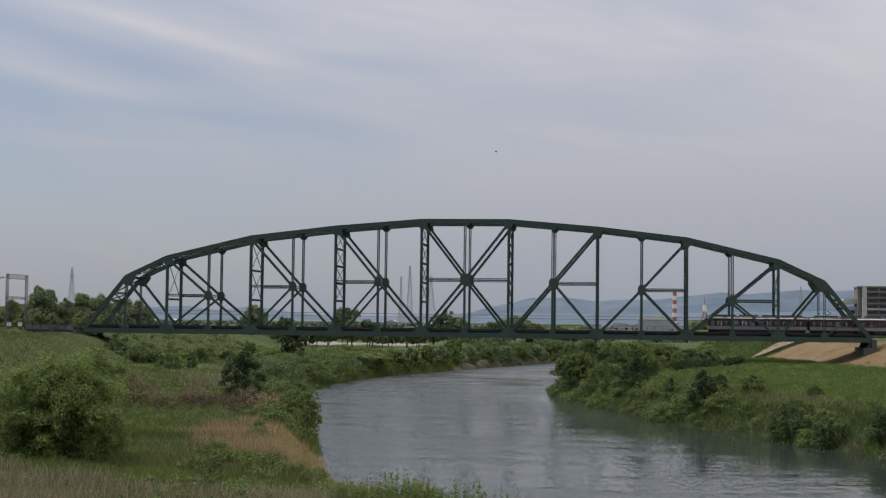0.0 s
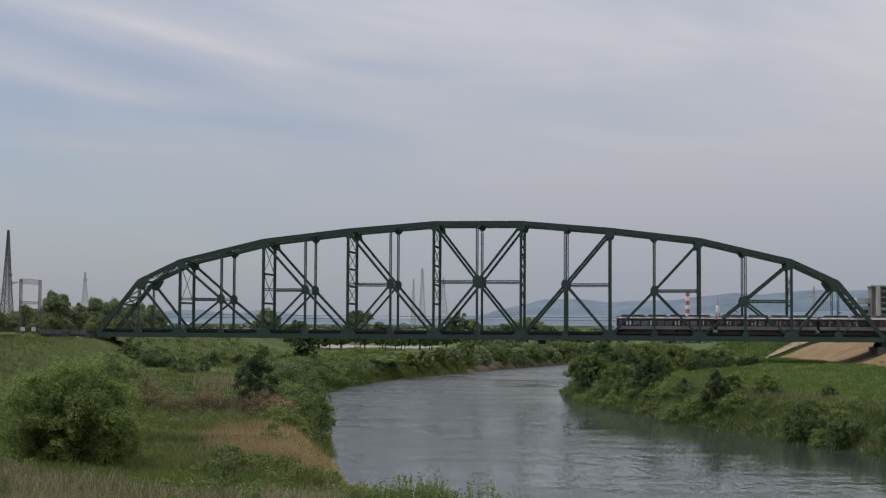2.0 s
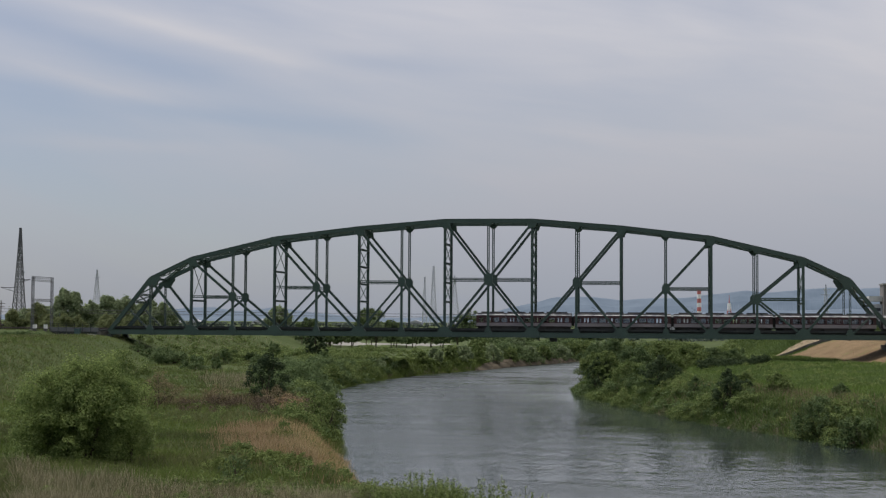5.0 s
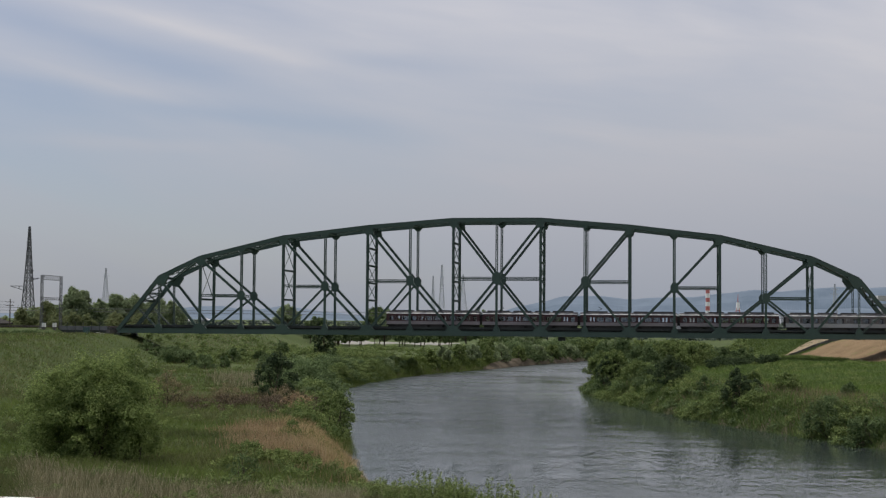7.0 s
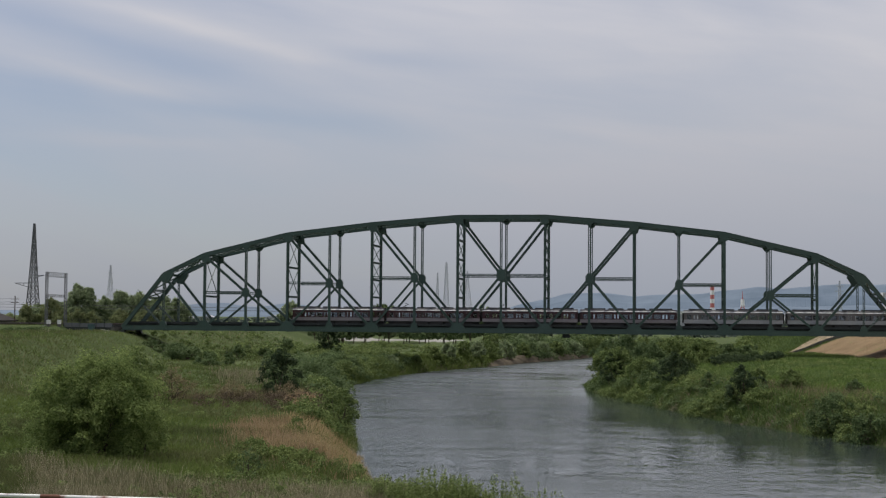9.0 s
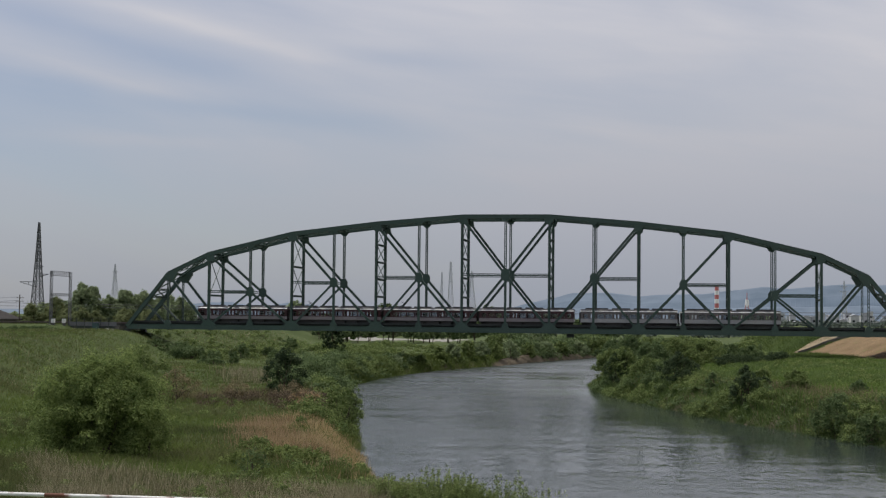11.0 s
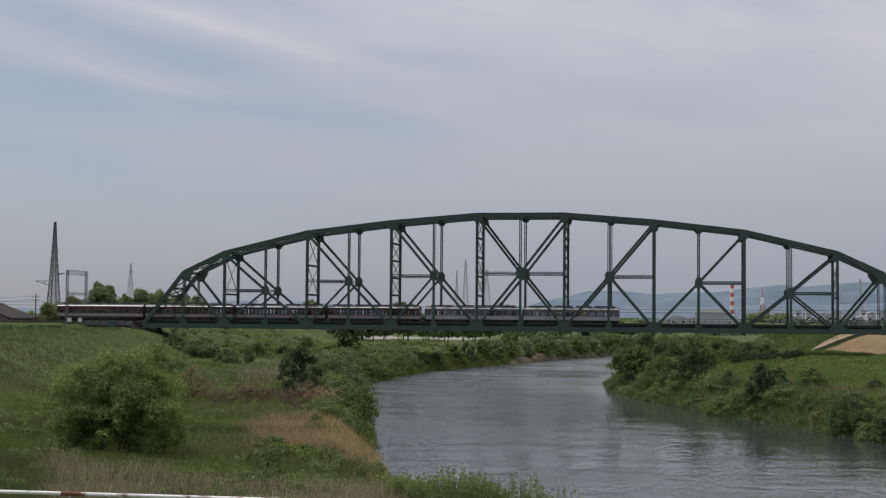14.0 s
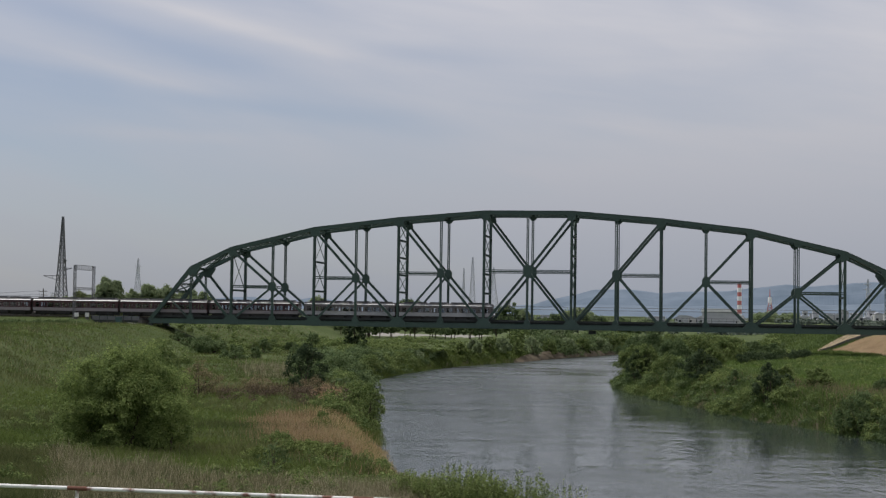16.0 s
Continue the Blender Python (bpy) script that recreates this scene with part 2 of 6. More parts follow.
green_box = surface("green_cabinet_paint", (0.035, 0.075, 0.075), (0.055, 0.10, 0.10), 1.0, 0.5)
glass_dark = bpy.data.materials.new("far_window_glass")
glass_dark.use_nodes = True
_b = glass_dark.node_tree.nodes["Principled BSDF"]
_b.inputs["Base Color"].default_value, _b.inputs["Roughness"].default_value = (0.03, 0.035, 0.04, 1), 0.08
glass, door_glass = (bpy.data.materials.new(n) for n in ("tinted_carriage_glass", "clear_door_glass"))


def build_glass(m, tint):
    m.use_nodes = True
    N, L = m.node_tree.nodes, m.node_tree.links
    N.clear()
    out, t, g, mx, fr = (N.new("ShaderNode" + k) for k in ("OutputMaterial", "BsdfTransparent", "BsdfGlossy", "MixShader", "Fresnel"))
    t.inputs[0].default_value = tint
    g.inputs["Roughness"].default_value = 0.03
    fr.inputs[0].default_value = 1.5
    L.new(fr.outputs[0], mx.inputs[0]), L.new(t.outputs[0], mx.inputs[1]), L.new(g.outputs[0], mx.inputs[2]), L.new(mx.outputs[0], out.inputs[0])


build_glass(glass, (0.66, 0.67, 0.68, 1))
build_glass(door_glass, (0.97, 0.97, 0.97, 1))
hill_blue = bpy.data.materials.new("haze_painted_hills")
hill_blue.use_nodes = True


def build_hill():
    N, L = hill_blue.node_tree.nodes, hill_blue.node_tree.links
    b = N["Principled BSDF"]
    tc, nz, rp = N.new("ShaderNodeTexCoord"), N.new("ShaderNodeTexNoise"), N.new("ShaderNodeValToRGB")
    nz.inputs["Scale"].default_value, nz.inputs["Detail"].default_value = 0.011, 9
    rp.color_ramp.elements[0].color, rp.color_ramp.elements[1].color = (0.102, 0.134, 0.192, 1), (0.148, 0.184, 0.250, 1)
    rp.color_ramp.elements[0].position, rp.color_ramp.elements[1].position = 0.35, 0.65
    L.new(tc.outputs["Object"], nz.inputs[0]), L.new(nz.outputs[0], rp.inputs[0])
    # the hills glow in haze blue themselves, over a near-black base
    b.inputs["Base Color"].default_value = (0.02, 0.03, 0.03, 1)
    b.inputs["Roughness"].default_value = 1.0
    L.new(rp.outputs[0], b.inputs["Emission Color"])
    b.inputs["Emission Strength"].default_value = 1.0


build_hill()
water_mat = bpy.data.materials.new("rippled_river_water")
water_mat.use_nodes = True


def build_water():
    N, L = water_mat.node_tree.nodes, water_mat.node_tree.links
    b = N["Principled BSDF"]
    b.inputs["Base Color"].default_value = (0.036, 0.047, 0.045, 1)
    b.inputs["Roughness"].default_value, b.inputs["IOR"].default_value = 0.22, 1.33
    tc = N.new("ShaderNodeTexCoord")

    def wave(scale, stretch, turn, detail):
        mp, nz = N.new("ShaderNodeMapping"), N.new("ShaderNodeTexNoise")
        mp.inputs["Scale"].default_value = stretch
        mp.inputs["Rotation"].default_value = (0, 0, radians(turn))
        L.new(tc.outputs["Object"], mp.inputs[0]), L.new(mp.outputs[0], nz.inputs["Vector"])
        nz.inputs["Scale"].default_value, nz.inputs["Detail"].default_value = scale, detail
        return nz.outputs[0]
    small, mid, wide = wave(1.0, (1.5, 0.55, 1), 8, 4), wave(0.30, (1.3, 0.6, 1), -16, 5), wave(0.04, (0.6, 1.0, 1), 15, 5)
    streak = wave(0.13, (0.42, 1.0, 1), -12, 6)
    calm = N.new("ShaderNodeMath")
    calm.operation = "ADD"
    L.new(wide, calm.inputs[0]), L.new(streak, calm.inputs[1])
    patch, sheen = N.new("ShaderNodeValToRGB"), N.new("ShaderNodeValToRGB")
    for r, lo, hi in ((patch, 0.5, 1.0), (sheen, 0.11, 0.27)):
        half = N.new("ShaderNodeMath")
        half.operation, half.inputs[1].default_value = "MULTIPLY", 0.5
        L.new(calm.outputs[0], half.inputs[0]), L.new(half.outputs[0], r.inputs[0])
        r.color_ramp.elements[0].position, r.color_ramp.elements[1].position = 0.42, 0.58
        r.color_ramp.elements[0].color, r.color_ramp.elements[1].color = (lo, lo, lo, 1), (hi, hi, hi, 1)
    gloss = N.new("ShaderNodeMath")
    gloss.operation = "MULTIPLY"
    L.new(sheen.outputs[0], gloss.inputs[0]), L.new(gloss.outputs[0], b.inputs["Roughness"])
    chop, lively = N.new("ShaderNodeAttribute"), N.new("ShaderNodeMath")
    chop.attribute_name, lively.operation = "chop", "MULTIPLY"
    L.new(patch.outputs[0], lively.inputs[0]), L.new(chop.outputs["Fac"], lively.inputs[1])
    L.new(chop.outputs["Fac"], gloss.inputs[1])
    mul, mul2 = N.new("ShaderNodeMath"), N.new("ShaderNodeMath")
    for m, h in ((mul, small), (mul2, mid)):
        m.operation = "MULTIPLY"
        L.new(h, m.inputs[0]), L.new(lively.outputs[0], m.inputs[1])
    b1, b2 = N.new("ShaderNodeBump"), N.new("ShaderNodeBump")
    b1.inputs["Distance"].default_value, b1.inputs["Strength"].default_value = 0.26, 0.54
    b2.inputs["Distance"].default_value, b2.inputs["Strength"].default_value = 0.5, 0.33
    L.new(mul.outputs[0], b1.inputs["Height"]), L.new(mul2.outputs[0], b2.inputs["Height"])
    L.new(b1.outputs[0], b2.inputs["Normal"]), L.new(b2.outputs[0], b.inputs["Normal"])


build_water()


# ---- building blocks ----
class Shape:
    """Vertices and faces gathered for one mesh."""

    def __init__(self):
        self.v, self.f = [], []

    def beam(self, a, b, w, h, up=(0, 1, 0)):
        """A box from a to b: w along 'up', h across it."""
        a, b, up = Vector(a), Vector(b), Vector(up)
        along = (b - a).normalized()
        up = (up - along * up.dot(along)).normalized()
        side = along.cross(up)
        k = len(self.v)
        for p in (a, b):
            for s, t in ((-1, -1), (1, -1), (1, 1), (-1, 1)):
                self.v.append(p + up * (s * w / 2) + side * (t * h / 2))
        self.f += [(k, k + 1, k + 2, k + 3), (k + 7, k + 6, k + 5, k + 4)]
        self.f += [(k + i, k + 4 + i, k + 4 + (i + 1) % 4, k + (i + 1) % 4) for i in range(4)]
        return self

    def box(self, x0, x1, y0, y1, z0, z1):
        return self.beam(((x0 + x1) / 2, (y0 + y1) / 2, z0), ((x0 + x1) / 2, (y0 + y1) / 2, z1), y1 - y0, x1 - x0)

    def pane_frame(self, x0, x1, z0, z1, hole, y0, y1):
        """A plate in the x-z plane with one square hole (x0, x1, z0, z1)."""
        k = len(self.v)
        a, b, c, d = hole
        for y in (y0, y1):
            self.v += [Vector((x, y, z)) for x, z in ((x0, z0), (x1, z0), (x1, z1), (x0, z1), (a, c), (b, c), (b, d), (a, d))]
        for i in range(4):
            j = (i + 1) % 4
            self.f += [(k + i, k + j, k + 4 + j, k + 4 + i), (k + 8 + j, k + 8 + i, k + 12 + i, k + 12 + j)]
            self.f += [(k + j, k + i, k + 8 + i, k + 8 + j), (k + 4 + i, k + 4 + j, k + 12 + j, k + 12 + i)]
        return self

    def slab(self, outline, y0, y1):
        """A plate in the x-z plane between y0 and y1."""
        n, k = len(outline), len(self.v)
        for y in (y0, y1):
            self.v += [Vector((x, y, z)) for x, z in outline]
        self.f += [tuple(range(k, k + n)), tuple(range(k + 2 * n - 1, k + n - 1, -1))]
        self.f += [(k + i, k + n + i, k + n + (i + 1) % n, k + (i + 1) % n) for i in range(n)]
        return self

    def tube(self, a, b, r0, r1=None, sides=8):
        a, b = Vector(a), Vector(b)
        r1 = r0 if r1 is None else r1
        along = (b - a).normalized()
        s = along.orthogonal().normalized()
        t = along.cross(s)
        k = len(self.v)
        for p, r in ((a, r0), (b, r1)):
            self.v += [p + (s * math.cos(i * math.tau / sides) + t * math.sin(i * math.tau / sides)) * r for i in range(sides)]
        self.f += [(k + i, k + (i + 1) % sides, k + sides + (i + 1) % sides, k + sides + i) for i in range(sides)]
        self.f += [tuple(range(k + sides - 1, k - 1, -1)), tuple(range(k + sides, k + 2 * sides))]
        return self

    def laced(self, a, b, deep, wide, bar=0.09, up=(0, 1, 0), pitch=0.75):
        """Two flanges held apart by zigzag bars. deep: across, in the plane of the truss; wide: along 'up'."""
        a, b = Vector(a), Vector(b)
        along = (b - a).normalized()
        upv = Vector(up)
        upv = (upv - along * upv.dot(along)).normalized()
        side = along.cross(upv)
        for s in (-1, 1):
            o = side * (s * (deep - bar) / 2)
            self.beam(a + o, b + o, wide, bar, up)
        n = max(2, int((b - a).length / pitch))
        for i in range(n):
            s = 1 if i % 2 else -1
            p, q = a.lerp(b, i / n), a.lerp(b, (i + 1) / n)
            self.beam(p + side * (s * deep * 0.42), q - side * (s * deep * 0.42), wide * 0.8, 0.055, up)
        return self

    def mesh(self, name, *materials):
        me = bpy.data.meshes.new(name)
        me.from_pydata([tuple(p) for p in self.v], [], self.f)
        for m in materials:
            me.materials.append(m)
        me.update()
        return me


def part(name, shape, material, parent=None, label=""):
    ob = new(name, shape.mesh(name, material) if isinstance(shape, Shape) else shape)
    ob.parent = parent
    if label:
        ob["label"] = label
    return ob


def thing(name, label, category, group="", kind="", at=(0, 0, 0)):
    ob = new(name)
    ob.location = at
    return tagged(ob, label, category, group, kind)


# ---- ground, river and levees ----
WATER_Z = -9.0
LEFT_Y = [-420, -262, -236, -215, -198, -172, -135, -106, -60, -44, -25, -10, 12, 28, 46, 74, 97, 112, 143, 170, 190, 208, 222, 228]
LEFT_X = [270, 128, 112, 101, 95.6, 89, 80, 73.4, 63.6, 63.0, 62.8, 63.8, 66.3, 70.2, 74.6, 79, 84.3, 89, 95, 107, 140, 260, 700, 6000]
RIGHT_Y = [-420, -300, -240, -200, -165, -154, -140, -129, -109, -85, -65, -40, 0, 60, 100, 140, 158, 172, 180]
RIGHT_X = [330, 225, 178, 154, 138.2, 133, 127.2, 122, 115.2, 109, 103.8, 101.5, 104, 113, 121, 146, 260, 700, 6000]


def ease(t):
    t = np.clip(t, 0, 1)
    return t * t * (3 - 2 * t)


def ripple(x, y, s):
    return np.sin(x / s + 1.3 * np.sin(y / (s * 1.7))) * np.cos(y / s * 0.9 + 1.1 * np.sin(x / (s * 1.3)))


def left_toe(y):
    return 15.0 - 0.235 * np.minimum(y, 0) - 0.03 * np.maximum(y, 0)


def right_toe(y):
    return 156.0 - 0.22 * np.clip(y, -60, 120)


def dry_slope(x, y):
    """The tan face of the levee, on the near side of the ramp."""
    return (x > right_toe(y)) & (y > -75) & (y < 46 + 0.32 * (x - 142)) & (x < 260)


def land(x, y):
    """The height of the ground."""
    x, y = np.asarray(x, float), np.asarray(y, float)
    dl, dr = (np.interp(y, LEFT_Y, LEFT_X) - x) * 0.85, (x - np.interp(y, RIGHT_Y, RIGHT_X)) * 0.85
    plain_l = -9.6 + 3.3 * ease((dl + 0.6) / 5.0) + 0.5 * ease((dl - 5) / 25) + 0.18 * ripple(x, y, 3.1) + 0.22 * ripple(x, y, 8.3)
    plain_r = -9.6 + 3.9 * ease((dr + 0.6) / 6.0) + 0.7 * ease((dr - 5) / 20) + 0.15 * ripple(x, y, 3.7) + 0.18 * ripple(x, y, 9.1)
    low_r = -9.6 + 1.9 * ease((dr + 0.6) / 5.0) + 2.8 * ease((dr - 8) / 26) + 0.12 * ripple(x, y, 3.7)
    plain_r = plain_r + (low_r - plain_r) * ease((y + 45) / 35)
    up_l = ease((left_toe(y) - x) / 17.0)
    plain_l = plain_l + (-0.75 - plain_l) * up_l + 0.1 * ripple(x, y, 4.4) * up_l
    back_l = ease((left_toe(y) - 34 - x) / 14.0) * (y < 900)
    plain_l = plain_l - 1.6 * back_l
    up_r = ease((x - right_toe(y)) / 15.0)
    plain_r = plain_r + (-0.9 - plain_r) * up_r
    bed = -10.6
    z = np.where(dl > -0.6, plain_l, np.where(dr > -0.6, plain_r, bed))
    # railway formation at both ends
    side = np.abs(y - 4.9)
    z = np.where(x < 0, np.maximum(z, -1.0 + 1.35 * ease((9.5 - side) / 4.0) * ease((-11 - x) / 3.0)), z)
    z = np.where(x > 166, np.maximum(z, -1.2 + 1.5 * ease((9.5 - side) / 4.0) * ease((x - 168) / 3.0)), z)
    # embankment on which the camera and the pipe rail stand
    bank = ease((-279.5 - y) / 2.2) * (np.abs(x - 110) < 60)
    return z + (np.maximum(z, -0.25) - z) * bank


def axis(fine0, fine1, step, far0, far1):
    a = list(np.arange(fine0, fine1 + 0.01, step))
    lo, hi, k = [], [], step
    v = fine0
    while v > far0:
        k *= 1.35
        v -= k
        lo.append(max(v, far0))
    v, k = fine1, step
    while v < far1:
        k *= 1.35
        v += k
        hi.append(min(v, far1))
    return np.array(lo[::-1] + a + hi)


def build_ground():
    xs, ys = axis(-60, 215, 2.0, -4400, 4400), axis(-288, 230, 2.0, -900, 4700)
    X, Y = np.meshgrid(xs, ys)
    Z = land(X, Y)
    nx, ny = len(xs), len(ys)
    me = bpy.data.meshes.new("ground")
    idx = np.arange(nx * ny).reshape(ny, nx)
    quads = np.stack([idx[:-1, :-1], idx[:-1, 1:], idx[1:, 1:], idx[1:, :-1]], -1).reshape(-1, 4)
    me.from_pydata(np.stack([X, Y, Z], -1).reshape(-1, 3).tolist(), [], quads.tolist())
    cx, cy = X.reshape(-1)[quads].mean(1), Y.reshape(-1)[quads].mean(1)
    cz = Z.reshape(-1)[quads].mean(1)
    jit = 2.5 * ripple(cx, cy, 2.3) + 1.5 * ripple(cx, cy, 5.9)
    kind = np.zeros(len(quads), int)
    kind[dry_slope(cx - 0.3 * jit + 0.5, cy)] = 1
    kind[cz < -8.3] = 2
    kind[(cx < 42) & (cx > -30) & (np.abs(cy - 222 + jit * 3) < 26)] = 3
    for m in (soil_green, soil_tan, soil_mud, field_earth):
        me.materials.append(m)
    me.polygons.foreach_set("material_index", kind.astype(np.int32))
    me.polygons.foreach_set("use_smooth", np.ones(len(quads), bool))
    tagged(new("ground", me), "grassy river plain with levees on both sides", "ground", kind="structure")


build_ground()
river = new("water", bpy.data.meshes.new("water"))


def build_river():
    xs, ys = axis(40, 240, 5.0, -200, 900), axis(-420, 220, 5.0, -800, 800)
    X, Y = np.meshgrid(xs, ys)
    nx, ny = len(xs), len(ys)
    idx = np.arange(nx * ny).reshape(ny, nx)
    quads = np.stack([idx[:-1, :-1], idx[:-1, 1:], idx[1:, 1:], idx[1:, :-1]], -1).reshape(-1, 4)
    river.data.from_pydata(np.stack([X, Y, X * 0], -1).reshape(-1, 3).tolist(), [], quads.tolist())
    # the water lies calmer in the lee of the far bank
    chop = 0.35 + 0.65 * ease((np.interp(Y, RIGHT_Y, RIGHT_X) - X) / 34.0)
    # and livelier where the current leaves the bend
    chop = chop * np.interp(Y, (-230, -150, -60, 40), (0.68, 0.9, 1.3, 1.6))
    river.data.attributes.new("chop", "FLOAT", "POINT").data.foreach_set("value", chop.reshape(-1).astype(np.float32))


build_river()
river.data.materials.append(water_mat)
river.location = (0, 0, WATER_Z)
tagged(river, "grey-green rippled river water under a hazy sky", "water", kind="structure")


def build_mud_face():
    """The bare, undercut bank on the outside of the river bend."""
    s = Shape()
    n, rows = 130, 6
    for i in range(n):
        y = 46 + 98 * i / (n - 1)
        fade = math.sin(math.pi * i / (n - 1)) ** 0.4
        x = float(np.interp(y, LEFT_Y, LEFT_X))
        for j in range(rows):
            f = j / (rows - 1)
            out = 0.5 * noise.noise((y / 2.1, f * 2, 3)) + 0.35 * noise.noise((y / 0.8, f * 3, 8))
            s.v.append(Vector((x + 0.9 - 2.6 * f ** 1.6 + out, y - 0.3 * f, -9.3 + 2.4 * f * fade + 0.25 * noise.noise((y / 1.7, 5, f)))))
    for i in range(n - 1):
        for j in range(rows - 1):
            a = i * rows + j
            s.f.append((a, a + rows, a + rows + 1, a + 1))
    tagged(part("river_bank_face", s, soil_mud), "bare brown mud bank at the river bend", "river bank", kind="structure")


build_mud_face()


def build_hills():
    px = [-3978, -2402, -1600, -1431, -1394, -1338, -1264, -1208, -1153, -1062, -1007, -934, -834, -789, -610, -433, -363, -310, -232, -180, -67, 28, 62, 139, 218, 326, 402, 477, 594, 644, 727, 858, 1306, 2419, 3995]
    pz = [16, 15, 14, 34, 34.7, 40.7, 43.2, 33, 30, 43.4, 36.8, 26.9, 17.3, 12.5, 12.6, 25, 31, 47.2, 63.7, 78.9, 80.8, 69.6, 73.4, 77.5, 78.2, 92.9, 100.4, 95.9, 107.2, 111, 108.3, 114.4, 118, 104, 80]
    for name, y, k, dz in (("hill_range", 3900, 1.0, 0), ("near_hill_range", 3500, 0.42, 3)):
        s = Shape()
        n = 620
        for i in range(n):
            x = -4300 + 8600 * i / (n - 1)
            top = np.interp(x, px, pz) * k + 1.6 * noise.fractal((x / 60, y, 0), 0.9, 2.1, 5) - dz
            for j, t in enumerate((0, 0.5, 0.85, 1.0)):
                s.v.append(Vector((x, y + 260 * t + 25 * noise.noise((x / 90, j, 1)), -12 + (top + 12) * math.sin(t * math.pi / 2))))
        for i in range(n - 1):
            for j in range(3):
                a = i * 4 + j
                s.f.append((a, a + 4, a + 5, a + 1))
        tagged(part(name, s, hill_blue), "wooded hills on the horizon with blue haze painted in", "hill", kind="structure")


build_hills()


# ---- the steel truss bridge ----
PANEL, GAUGE = 9.144, 9.75
TOP = {1: 11.97, 2: 16.26, 4: 20.60, 6: 22.75, 8: 24.23, 10: 24.23, 12: 22.75, 14: 20.60, 16: 16.26, 17: 11.97}
HUB = {3: 7.73, 5: 9.82, 7: 11.01, 9: 11.62, 11: 11.01, 13: 9.82, 15: 7.73}
CHORD = 0.86
RAIL_Z = 0.9


def top_mid(i):
    keys = sorted(TOP)
    return float(np.interp(i, keys, [TOP[k] for k in keys])) - CHORD / 2


